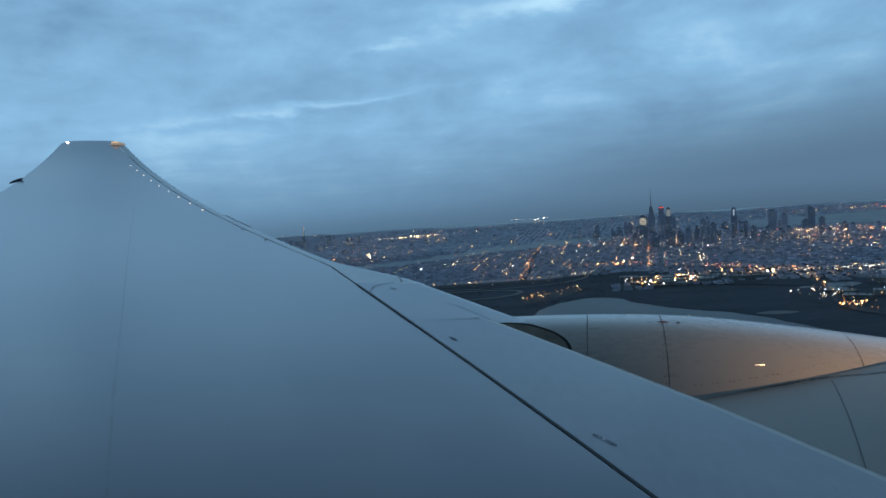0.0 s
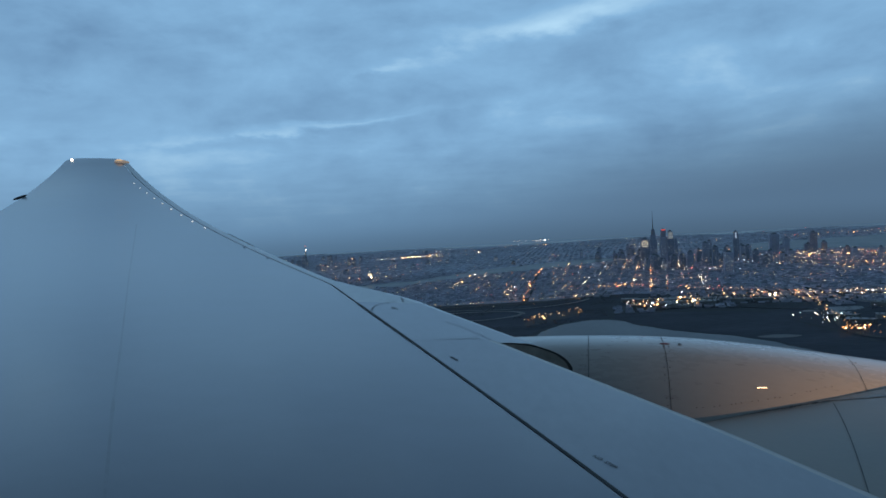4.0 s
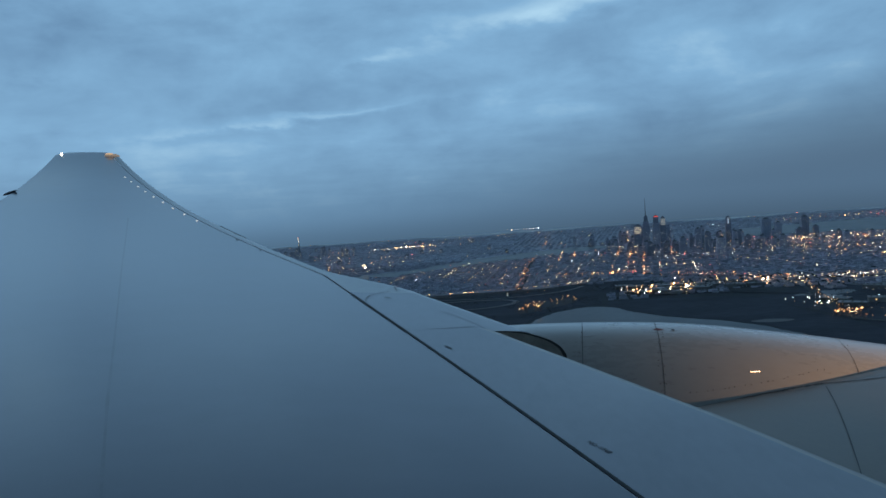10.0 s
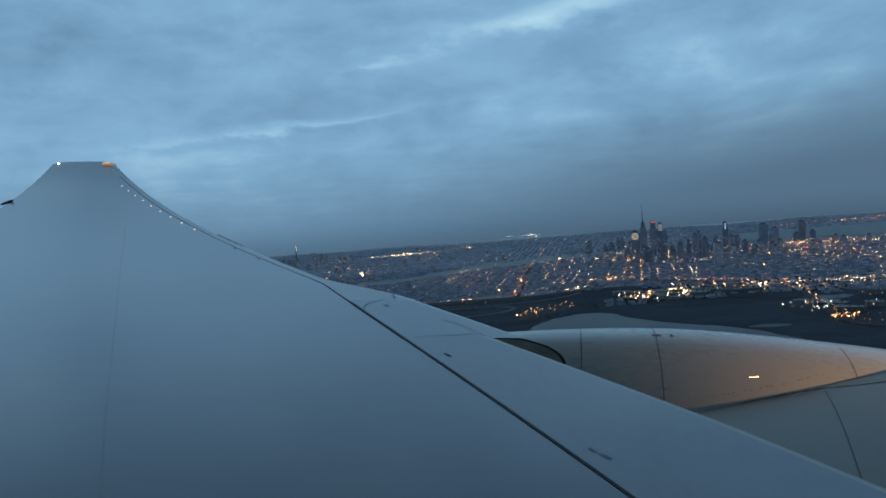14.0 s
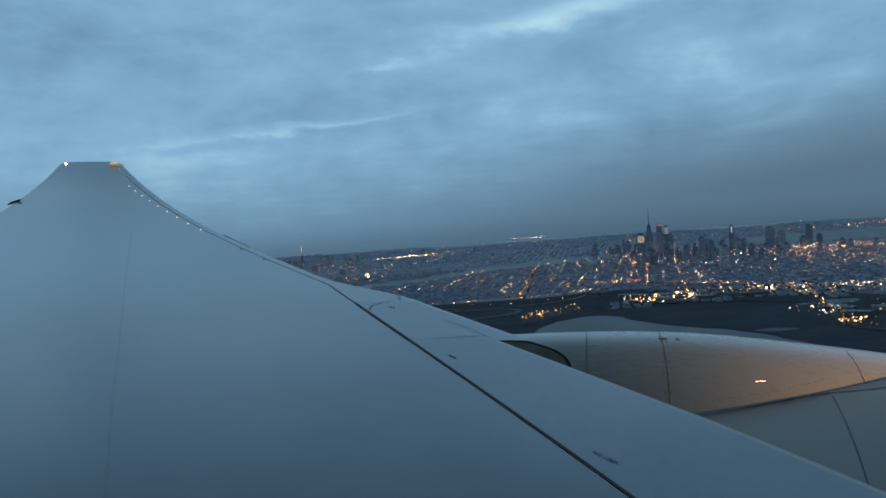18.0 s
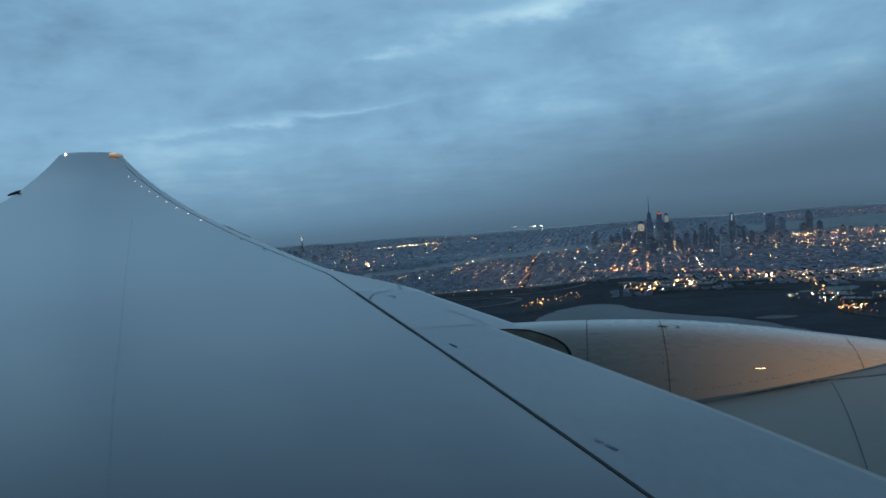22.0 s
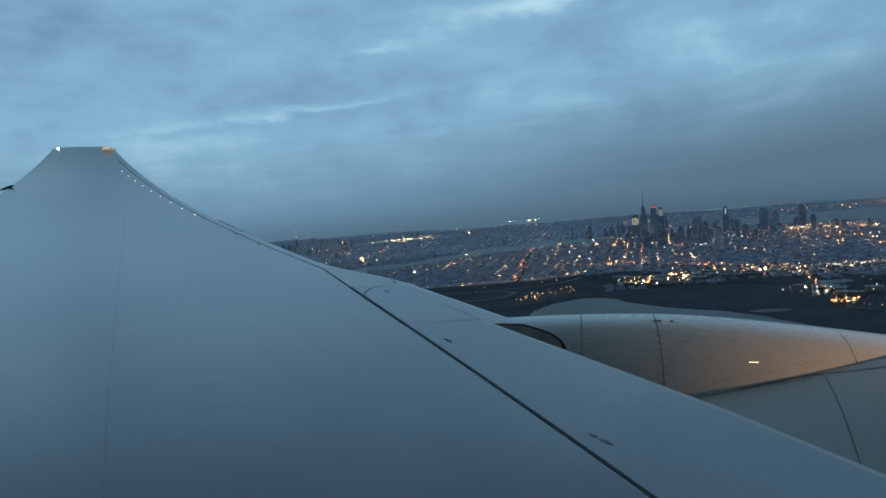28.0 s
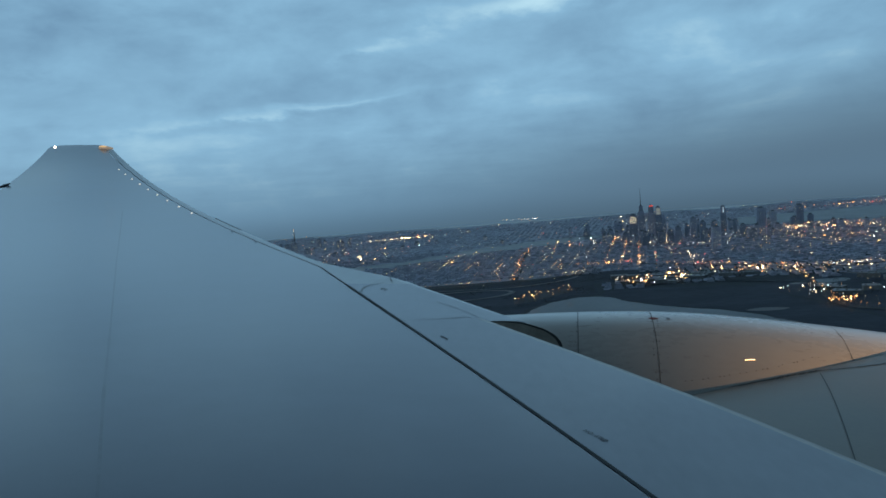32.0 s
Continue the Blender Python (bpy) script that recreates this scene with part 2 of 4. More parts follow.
SLAT_LINE = material("slat_line", (0.200, 0.218, 0.260), 0.38, vary=0.12, scale=2, fine=15, coat=0.9, coat_rough=0.19)
RIB = material("rib_primer", (0.30, 0.26, 0.215), 0.55, vary=0.35, scale=5, fine=30)
RIVET = material("fastener_shade", (0.10, 0.095, 0.09), 0.6, vary=0.4, scale=9, fine=50)
STENCIL = material("stencil_ink", (0.095, 0.102, 0.115), 0.6, vary=0.4, scale=20, fine=90)
RED_MARK = material("red_stencil", (0.22, 0.06, 0.06), 0.6, vary=0.3, scale=20, fine=90)
GLINT_METAL = material("glint_metal", (0.85, 0.83, 0.80), 0.38, 1.0, vary=0.05)
CAP = material("cap_paint", (0.135, 0.15, 0.17), 0.45, vary=0.15, coat=0.6)
DARK_VANE = material("painted_vane", (0.10, 0.11, 0.125), 0.5, vary=0.1)
TIP_GLASS = material("amber_lamp_cover", (0.60, 0.46, 0.33), emit=0.34)
HULL = material("hull_paint", (0.55, 0.56, 0.57), 0.4, vary=0.05, scale=1)
GLOW_WHITE = material("position_lamp_glow", (1.0, 0.86, 0.66), emit=5.0)
GLOW_DOT = material("vane_glint_glow", (1.0, 0.93, 0.82), emit=0.75)
GLOW_AMBER = material("tip_lamp_glow", (1.0, 0.62, 0.30), emit=0.6)

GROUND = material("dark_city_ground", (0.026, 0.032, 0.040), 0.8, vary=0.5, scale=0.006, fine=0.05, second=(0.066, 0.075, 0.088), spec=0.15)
MARSH = material("marsh_grass", (0.014, 0.017, 0.025), 0.8, vary=0.6, scale=0.008, fine=0.09, streak=(0.5, 1, 1), second=(0.080, 0.090, 0.118), spec=0.12)
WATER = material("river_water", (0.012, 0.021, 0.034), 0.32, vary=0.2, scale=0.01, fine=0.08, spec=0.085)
# its gloss and tone stand in for haze along the horizon
HORIZON_HAZE = material("horizon_haze", (0.030, 0.040, 0.052), 0.30, vary=0.3, scale=0.002, fine=0.02, spec=0.5)
ASPHALT = material("asphalt", (0.046, 0.049, 0.056), 0.7, vary=0.25, scale=0.05, fine=0.6, spec=0.2)
CONCRETE = material("pale_concrete", (0.13, 0.135, 0.14), 0.7, vary=0.2, scale=0.05, fine=0.4)
# pale blue for brick: distance haze is put into the wall colour
HOUSE = material("hazed_house_brick", (0.405, 0.42, 0.495), 0.7, vary=0.3, scale=0.08, fine=0.7, island=0.35)
# tar roofs set darker than the walls, cancelling the sky light on them
TAR = material("tarred_roof", (0.162, 0.174, 0.22), 0.75, vary=0.35, scale=0.05, fine=0.5, island=0.3, spec=0.3)
# paler and bluer with distance: haze is put into these two ground colours
MID_GROUND = material("hazed_street_ground", (0.166, 0.177, 0.222), 0.6, vary=0.3, scale=0.006, fine=0.05)
FAR_GROUND = material("hazed_far_ground", (0.29, 0.31, 0.37), 0.6, vary=0.35, scale=0.003, fine=0.03, spec=0.3)
# far walls paler still: more haze is put into this colour
HAZED_WALL = material("hazed_far_walls", (0.47, 0.505, 0.585), 0.6, vary=0.25, scale=0.05, fine=0.4, island=0.3)
# facades lightened and blued, so the towers sink into the painted haze
TOWER = material("tower_facade", (0.33, 0.355, 0.425), 0.5, vary=0.2, scale=0.05, fine=0.5, island=0.28)
SLAB = material("tower_roof", (0.20, 0.21, 0.235), 0.7, vary=0.2, scale=0.1, fine=0.6)
SHED_WALL = material("shed_wall", (0.13, 0.13, 0.125), 0.6, vary=0.2, scale=0.1, fine=0.8, island=0.5)
SHED_ROOF = material("shed_roof", (0.16, 0.17, 0.18), 0.55, vary=0.25, scale=0.08, fine=0.7, island=0.4)
LEAF = material("bare_wood_and_leaf", (0.09, 0.092, 0.085), 0.8, vary=0.4, scale=0.1, fine=0.8, island=0.4, spec=0.2)
STEEL = material("galvanised_steel", (0.16, 0.165, 0.17), 0.5, 0.6, vary=0.1, scale=1)
LIT_WINDOW = material("lit_window", (1.0, 0.80, 0.52), emit=0.55)
LIT_DIM = material("dim_lit_window", (0.75, 0.72, 0.62), emit=0.20)
LIT_COOL = material("cool_lit_window", (0.80, 0.92, 1.0), emit=0.5)
LAMPS = {
    "sodium": material("sodium_lamp", (1.0, 0.36, 0.11), emit=6.0, island=1.0),
    "amber": material("amber_lamp", (1.0, 0.52, 0.19), emit=6.5, island=1.0),
    "warm": material("warm_white_lamp", (1.0, 0.76, 0.45), emit=7.0, island=1.0),
    "cool": material("cool_white_lamp", (0.86, 0.96, 1.0), emit=8.0, island=1.0),
    "red": material("red_lamp", (1.0, 0.12, 0.09), emit=5.0, island=1.0),
    "teal": material("teal_lamp", (0.75, 1.0, 0.9), emit=4.0, island=1.0),
}


# ---- mesh helpers ----
def mesh_of(name, verts, faces, mats, smooth=False):
    me = bpy.data.meshes.new(name)
    me.from_pydata([tuple(v) for v in verts], [], [tuple(f) for f in faces])
    for m in mats if isinstance(mats, (list, tuple)) else (mats,):
        me.materials.append(m)
    if smooth:
        me.polygons.foreach_set("use_smooth", [True] * len(me.polygons))
    me.update()
    return me


def from_bm(name, bm, mat, smooth=False):
    bmesh.ops.recalc_face_normals(bm, faces=bm.faces)
    me = bpy.data.meshes.new(name)
    bm.to_mesh(me)
    bm.free()
    me.materials.append(mat)
    if smooth:
        me.polygons.foreach_set("use_smooth", [True] * len(me.polygons))
    return me


def part(name, me, parent, label=""):
    ob = new(name, me)
    ob.parent = parent
    return tagged(ob, label)


def grid_sheet(rows, closed=False):
    """Vertices and quads of a sheet of equally long rows of points."""
    k = len(rows[0])
    verts = [p for r in rows for p in r]
    faces = []
    for i in range(len(rows) - 1):
        for j in range(k if closed else k - 1):
            a, b = i * k + j, i * k + (j + 1) % k
            faces.append((a, b, b + k, a + k))
    return verts, faces


def box_bm(lo, hi, bevel=0.0):
    bm = bmesh.new()
    bmesh.ops.create_cube(bm, size=1)
    for v in bm.verts:
        v.co = Vector([(a + b) / 2 + c * (b - a) for a, b, c in zip(lo, hi, v.co)])
    if bevel:
        bmesh.ops.bevel(bm, geom=bm.edges[:], offset=bevel, segments=1, affect="EDGES")
    return bm


# ---- the aircraft ----
plane = tagged(new("airplane"), "grey painted airliner wing and engine seen in flight at dusk", "airplane")
plane.matrix_world = AIRCRAFT
SWEEP, ROOT_LE = 0.67, 7.1
TIP_Y = 26.7


def rise(y):
    """Height of the flexed wing's upper skin along the span."""
    k = y / 10
    return ((0.2907 * k - 0.9027) * k + 2.6418) * k - 2.9222


def lead(y):
    return ROOT_LE - SWEEP * y


def trail(y):
    return -11.46 - 0.235 * (y - 20.5)


def seam_x(y):
    """Where the fixed skin ends and the slats begin."""
    return min(3.788 - 0.4365 * y, lead(y) - 0.28)


def skin(x, y):
    chord = lead(y) - trail(y)
    s = min(1.0, max(0.0, (lead(y) - x) / chord))
    z = rise(y) + 0.1 * s * (1 - s) * chord / 9
    if y < 9.66 and x > seam_x(y):
        # the inboard slat is raised towards its nose to fit its outline in view
        z += 0.045 * min(1, max(0, (y - 5.4) / 1.4)) * min(1, (x - seam_x(y)) / (lead(y) - seam_x(y)))
    return z


def section(y, back, front, nose_len, nose_deep, tail_deep, n_top=16, n_nose=7, n_low=5, lift=0.0):
    """One closed rib: upper skin from back to front, round nose, lower skin."""
    pts = []
    tip = front - nose_len
    edge = 0.02 / max(0.2, tip - back)
    for k in [0.0, edge] + [edge + (1 - 2 * edge) * i / (n_top - 3) for i in range(1, n_top - 2)] + [1.0]:
        x = back + (tip - back) * k
        pts.append((x, y, skin(x, y) + lift))
    zt = skin(tip, y) + lift
    for i in range(1, n_nose + 1):
        a = math.pi * i / n_nose
        pts.append((tip + nose_len * math.sin(a), y, zt - nose_deep * (1 - math.cos(a)) / 2))
    z0 = skin(back, y) + lift - tail_deep
    for i in range(1, n_low + 1):
        k = i / n_low
        belly = math.sin(math.pi * k) * 0.12 * tail_deep
        pts.append((tip + (back - tip) * k, y, (zt - nose_deep) * (1 - k) + z0 * k - belly))
    return pts


def shell(name, rows, mat, nose=None, cuts=(0, 0)):
    """A closed skin through ribs; the nose strip may take its own material."""
    v, f = grid_sheet(rows, closed=True)
    k = len(rows[0])
    n_side = len(f)
    f.append(tuple(range(len(v) + k - 1, len(v) - 1, -1)))
    f.append(tuple(range(len(v) + k, len(v) + 2 * k)))
    v = v + list(rows[0]) + list(rows[-1])
    me = mesh_of(name, v, f, (mat, nose) if nose else (mat,))
    me.polygons.foreach_set("use_smooth", [True] * n_side + [False, False])
    if nose:
        lo, hi = cuts
        for i, p in enumerate(me.polygons):
            if i < n_side and lo <= i % k < hi:
                p.material_index = 1
    me.update()
    return me


def spread(a, b, n):
    return [a + (b - a) * i / (n - 1) for i in range(n)]


wing_rows = []
for y in spread(-1.3, TIP_Y, 58):
    tail = 0.03
    wing_rows.append(section(y, trail(y), seam_x(y), 0.012, 0.20 + 0.25 * max(0, 1 - y / 26), tail, 26))
for k in (0.35, 0.7, 1.0):
    y = TIP_Y + 0.34 * math.sin(k * math.pi / 2)
    shut = math.cos(k * math.pi / 2) * 0.75 + 0.25
    mid = (lead(TIP_Y) + trail(TIP_Y)) / 2
    row = []
    for x, _, z in wing_rows[57]:
        row.append((mid + (x - mid) * (0.45 + 0.55 * shut), y, z + (rise(y) - rise(TIP_Y)) * 0.95))
    wing_rows.append(row)
wing = part("wing", shell("wing", wing_rows, WING_PAINT), plane, "broad swept grey wing flexed upward to its tip")

inner = [section(y, seam_x(y) + 0.023, lead(y) + 0.14, 0.26, 0.34, 0.03, 12) for y in spread(-1.0, 9.657, 40)]
part("slat", shell("slat", inner, SLAT_PAINT, EDGE_HIGHLIGHT, (11, 17)), wing, "grey inboard slat, highlight painted into its metal nose")


def bulge(y):
    """How far the extended slats stand ahead of the outer leading edge."""
    k = min(1.0, max(0.0, (13.6 - y) / 1.7))
    return 0.60 * k * k * (3 - 2 * k)


middle = [section(y, seam_x(y) + 0.03, lead(y) + bulge(y), 0.22, 0.28, 0.02, 12, lift=0.004) for y in spread(9.66, 11.72, 18)]
part("slat", shell("slat", middle, SLAT_PAINT, NOSE_METAL, (14, 17)), wing, "extended middle slat ahead of the wing")
outer = []
for i in range(56):
    y = 11.73 + 14.8 * (i / 55) ** 1.25
    front = lead(y) + bulge(y)
    outer.append(section(y, seam_x(y) + 0.028 - 0.012 * (y - 11.6) / 14, front, 0.10 + 0.12 * bulge(y) / 0.6, 0.16, 0.02, 8, lift=0.0))
part("slat", shell("slat", outer, OUTER_SLAT, NOSE_METAL, (9, 12)), wing, "slender outboard slat along the leading edge")
# black strip below the slat gap, its shade put into the colour
floor_rows = []
for y in spread(-1.0, 25.6, 40):
    x0, x1 = seam_x(y) - 0.03, seam_x(y) + 0.12
    floor_rows.append([(x0, y, skin(x0, y) - 0.07), (x1, y, skin(x1, y) - 0.07)])
part("slat_gap_seal", mesh_of("slat_gap_seal", *grid_sheet(floor_rows), GAP_DARK), wing, "black strip standing for the shade in the slat gap")


def ribbon(name, pts, width, mat, parent, up=0.004, n=24, wobble=0.0, label="", height=None, lift=0.0):
    """A narrow painted or sealed strip that follows the skin."""
    height = height or skin
    line = []
    for i in range(n):
        k = i / (n - 1) * (len(pts) - 1)
        j = min(int(k), len(pts) - 2)
        f = k - j
        line.append([pts[j][c] * (1 - f) + pts[j + 1][c] * f for c in (0, 1)])
    rows = []
    for i, (x, y) in enumerate(line):
        a, b = line[max(0, i - 1)], line[min(n - 1, i + 1)]
        d = Vector((b[0] - a[0], b[1] - a[1])).normalized()
        w = width / 2 * (1 + wobble * noise.noise((x * 7, y * 7, 1.3)))
        rows.append([(x - d.y * w * s, y + d.x * w * s, height(x - d.y * w * s, y + d.x * w * s) + up + lift) for s in (-1, 1)])
    return part(name, mesh_of(name, *grid_sheet(rows), mat), parent, label)


ribbon("panel_seam", [(-7.33, 18.7), (-5.35, 13.4), (-3.69, 9.06), (-3.01, 7.26), (-2.2, 5.2), (-1.4, 3.1)], 0.024, FAINT, wing, n=40, wobble=0.6)
# black strip added on top of the gap; it hides the lit skin edge
ribbon("slat_gap_seal", [(seam_x(y) + 0.0115, y) for y in spread(1.0, 11.6, 24)], 0.031, GAP_DARK, wing, up=0.006, n=90, label="black strip laid over the slat gap for its dark line")
ribbon("panel_seam", [(0.026, 10.65), (0.27, 10.35), (0.47, 10.01), (0.58, 9.82)], 0.016, SLAT_LINE, wing, lift=0.010, n=14)
ribbon("panel_seam", [(-0.23, 9.7), (0.46, 9.9)], 0.035, SLAT_LINE, wing, lift=0.018, n=10)
ribbon("slat_joint", [(lead(16.6) - 0.02, 16.6), (lead(18.0) - 0.02, 18.0)], 0.05, GAP_DARK, wing, up=-0.02, n=8, label="dark gap at a slat joint")
ribbon("slat_joint", [(-1.03, 11.12), (-1.026, 11.37), (-0.997, 11.51), (-0.946, 11.585), (-0.848, 11.705), (-0.737, 11.80)], 0.014, SEAM, wing, lift=0.006, n=16, label="curved dark joint line")
ribbon("slat_joint", [(-0.62, 11.85), (-0.66, 12.05), (-0.70, 12.32)], 0.014, SEAM, wing, lift=0.006, n=6)


def bars(x, y, along, count, length, height, gap, lift=0.0):
    """Stencilled writing too small to read, as bars that lie on the skin."""
    d = Vector(along).normalized()
    for i in range(count):
        a = Vector((x, y)) + d * i * (length + gap)
        b = a + d * length
        ribbon("stencil", [tuple(a), tuple(b)], height, STENCIL, wing, n=4, lift=lift, up=0.005)


bars(0.08, 8.97, (0.145, -0.24), 1, 0.15, 0.026, 0.03)
bars(-0.77, 11.4, (0.4, -0.3), 1, 0.12, 0.03, 0.03, lift=0.008)


def lettering(text, x, y, along, size, parent):
    """Readable stencil laid on the slat."""
    cu = bpy.data.curves.new("lettering", "FONT")
    cu.body, cu.size, cu.resolution_u, cu.offset = text, size, 2, 0.0015
    ob = bpy.data.objects.new("lettering_source", cu)
    scene.collection.objects.link(ob)
    bpy.context.view_layer.update()
    me = bpy.data.meshes.new_from_object(ob.evaluated_get(bpy.context.evaluated_depsgraph_get()))
    bpy.data.objects.remove(ob)
    d = Vector(along).normalized()
    q = Vector((-d.y, d.x))
    for v in me.vertices:
        p = Vector((x, y)) + d * v.co.x + q * v.co.y
        v.co = (p.x, p.y, skin(p.x, p.y) + 0.005)
    me.materials.clear()
    me.materials.append(STENCIL)
    return part("lettering", me, parent, "dark stencilled NO STEP warning")


lettering("NO  STEP", 1.20, 6.36, (0.17, -0.26), 0.060, wing)

# row of small vanes behind the outboard leading edge, their glints made to glow
vane_bm = bmesh.new()
bmesh.ops.create_uvsphere(vane_bm, u_segments=10, v_segments=6, radius=1)
for v in vane_bm.verts:
    v.co = Vector((v.co.x * 0.024, v.co.y * 0.024, v.co.z * 0.020))
vane = from_bm("vane", vane_bm, GLOW_DOT)
vane_dark = vane.copy()
vane_dark.materials[0] = CAP
for i in range(1, 10):
    y = 24.56 - i * 0.55 - 0.014 * i * i
    x = lead(y) - 0.56 + 0.022 * i
    ob = part("leading_edge_light", vane, wing, "tiny vane, its white glint made to glow")
    ob.matrix_local = pose(x, y, skin(x, y), 0, 0, -52)
for y in (16.28, 15.2):
    x = lead(y) - 0.34
    ob = part("fastener_cap", vane_dark, wing, "small dark cap")
    ob.matrix_local = pose(x, y, skin(x, y), 0, 0, -52)

# wing tip lamps
bm = bmesh.new()
bmesh.ops.create_uvsphere(bm, u_segments=12, v_segments=8, radius=0.042)
ob = part("tail_position_light", from_bm("tail_position_light", bm, GLOW_WHITE, True), wing, "bright white lamp at the aft wing tip")
ob.matrix_local = pose(-12.74, 26.74, skin(-12.74, 26.7) + 0.02)
bm = bmesh.new()
bmesh.ops.create_uvsphere(bm, u_segments=14, v_segments=8, radius=1)
for v in bm.verts:
    v.co = Vector((v.co.x * 0.24, v.co.y * 0.24, v.co.z * 0.075))
tip_lamp = part("wing_tip_light", from_bm("wing_tip_light", bm, TIP_GLASS, True), wing, "amber glowing lamp cover at the forward wing tip")
tip_lamp.matrix_local = pose(-11.03, 26.72, skin(-11.0, 26.7) - 0.02, 0, 0, -35)
bm = bmesh.new()
bmesh.ops.create_uvsphere(bm, u_segments=10, v_segments=6, radius=1)
for v in bm.verts:
    v.co = Vector((v.co.x * 0.17, v.co.y * 0.10, v.co.z * 0.045 + 0.055))
part("bulb", from_bm("bulb", bm, GLOW_AMBER, True), wing, "amber bulb").matrix_local = pose(-11.08, 26.60, skin(-11.05, 26.6) + 0.0, 0, 0, -35)

# flap hinge fairing that sticks out behind the trailing edge
bm = bmesh.new()
bmesh.ops.create_uvsphere(bm, u_segments=12, v_segments=10, radius=1)
for v in bm.verts:
    v.co = Vector((v.co.x * 0.21, v.co.y * 0.06, v.co.z * 0.036))
part("flap_track_fairing", from_bm("flap_track_fairing", bm, DARK_VANE, True), wing, "dark slender flap track fairing").matrix_local = pose(-11.90, 22.0, 1.60, 0, -21, 0)

# ---- engine ----
ENG_Y, ENG_Z = 11.2, -2.714
SLANT = 0.17
NX = [-2.6, -1.0, 0.3, 1.09, 2.08, 3.0, 3.64, 4.92, 6.26, 7.2, 7.45]
NR = [0.95, 1.45, 1.64, 1.70, 1.741, 1.75, 1.732, 1.615, 1.463, 1.33, 1.22]


def cowl_r(x):
    return float(np.interp(x, NX, NR))


def smooth_r(x):
    return sum(cowl_r(x + d) for d in (-0.5, -0.25, 0, 0.25, 0.5)) / 5 + 0.006


def ring(x, r, n=72):
    return [(x + SLANT * r * math.cos(2 * math.pi * i / n), ENG_Y + r * math.cos(2 * math.pi * i / n), ENG_Z + r * math.sin(2 * math.pi * i / n)) for i in range(n)]


def barrel(name, x0, x1, mat, parent, label, n=14, shrink=0.0):
    xs = spread(x0, x1, n)
    v, f = grid_sheet([ring(x, smooth_r(x) - shrink) for x in xs], closed=True)
    for x in (x0, x1):
        lip_v, lip_f = grid_sheet([ring(x, smooth_r(x)), ring(x, smooth_r(x) - 0.04)], closed=True)
        f = f + [tuple(i + len(v) for i in q) for q in lip_f]
        v = v + lip_v
    return part(name, mesh_of(name, v, f, mat, True), parent, label)


core_rows = [ring(x, smooth_r(x) - 0.045) for x in spread(-2.5, 7.3, 30)] + [ring(7.0, 1.05), ring(5.6, 1.2), ring(5.5, 0.3)]
nacelle = part("engine_nacelle", mesh_of("engine_nacelle", *grid_sheet(core_rows, closed=True), GAP_DARK, True), plane, "white engine nacelle lit warm on its inboard side")
barrel("reverser_cowl", -2.5, 2.03, COWL_PAINT, nacelle, "white reverser cowl panel", 16)
barrel("fan_cowl", 2.036, 3.044, COWL_PAINT, nacelle, "white fan cowl panel")
barrel("fan_cowl", 3.05, 5.604, COWL_PAINT, nacelle, "white fan cowl panel", 18)
barrel("inlet_cowl", 5.61, 7.05, COWL_PAINT, nacelle, "white inlet cowl panel")
barrel("inlet_lip", 7.06, 7.45, NOSE_METAL, nacelle, "bare metal inlet lip", 8)


def on_cowl(x, deg, up=0.0):
    r = smooth_r(x) + up
    a = radians(deg)
    return Vector((x + SLANT * r * math.cos(a), ENG_Y + r * math.cos(a), ENG_Z + r * math.sin(a)))


bm = bmesh.new()
bmesh.ops.create_cone(bm, cap_ends=True, segments=8, radius1=0.0078, radius2=0.006, depth=0.006)
rivet = from_bm("fastener", bm, RIVET)


def fastener(x, deg):
    ob = part("fastener", rivet, nacelle)
    ob.matrix_local = Matrix.Translation(on_cowl(x, deg, 0.002)) @ pose(0, 0, 0, deg - 90)


for x in (2.0, 3.012, 3.085, 5.565, 5.645):
    for deg in range(96, 190, 4):
        if noise.noise((x * 9, deg * 0.31, 5)) > 0.0:
            fastener(x + 0.02 * math.sin(deg * 1.7), deg + 0.4 * (deg % 3))
# fasteners along the lower edge of the fan cowl
for i in range(27):
    k = i / 26
    if i % 7 not in (2, 5):
        fastener(3.36 + 1.85 * k + 0.012 * math.sin(i * 2.3), 144.5 - 13 * k ** 1.25 - 4 * k ** 3 + 0.3 * math.sin(i * 3.1))
for x, deg, w in ((2.99, 104.5, 0.14), (3.24, 104.5, 0.05)):
    rows = [[on_cowl(x + w * k, deg + da * (0.25 + math.sin(math.pi * k)), 0.004) for da in (-1.0, 0, 1.0)] for k in (0, 0.2, 0.4, 0.6, 0.8, 1.0)]
    part("stencil", mesh_of("stencil", *grid_sheet(rows), RED_MARK if w > 0.1 else STENCIL), nacelle, "faded stencil on the cowl")
for x in (2.024, 3.036, 5.596):
    rows = [[on_cowl(x + 0.01 * noise.noise((d * 0.4, x, 2)) + s, d, 0.004) for s in (0.0, 0.004 + 0.009 * noise.noise((x, d * 0.23, 0)))] for d in range(88, 200, 3)]
    part("cowl_seam", mesh_of("cowl_seam", *grid_sheet(rows), SEAM), nacelle, "dirty seam line round the cowl")
# plates added a little off the cowl as a glint, angled from lamp to camera
LAMP_AT = Vector((11.6, 0.7, 0.1))
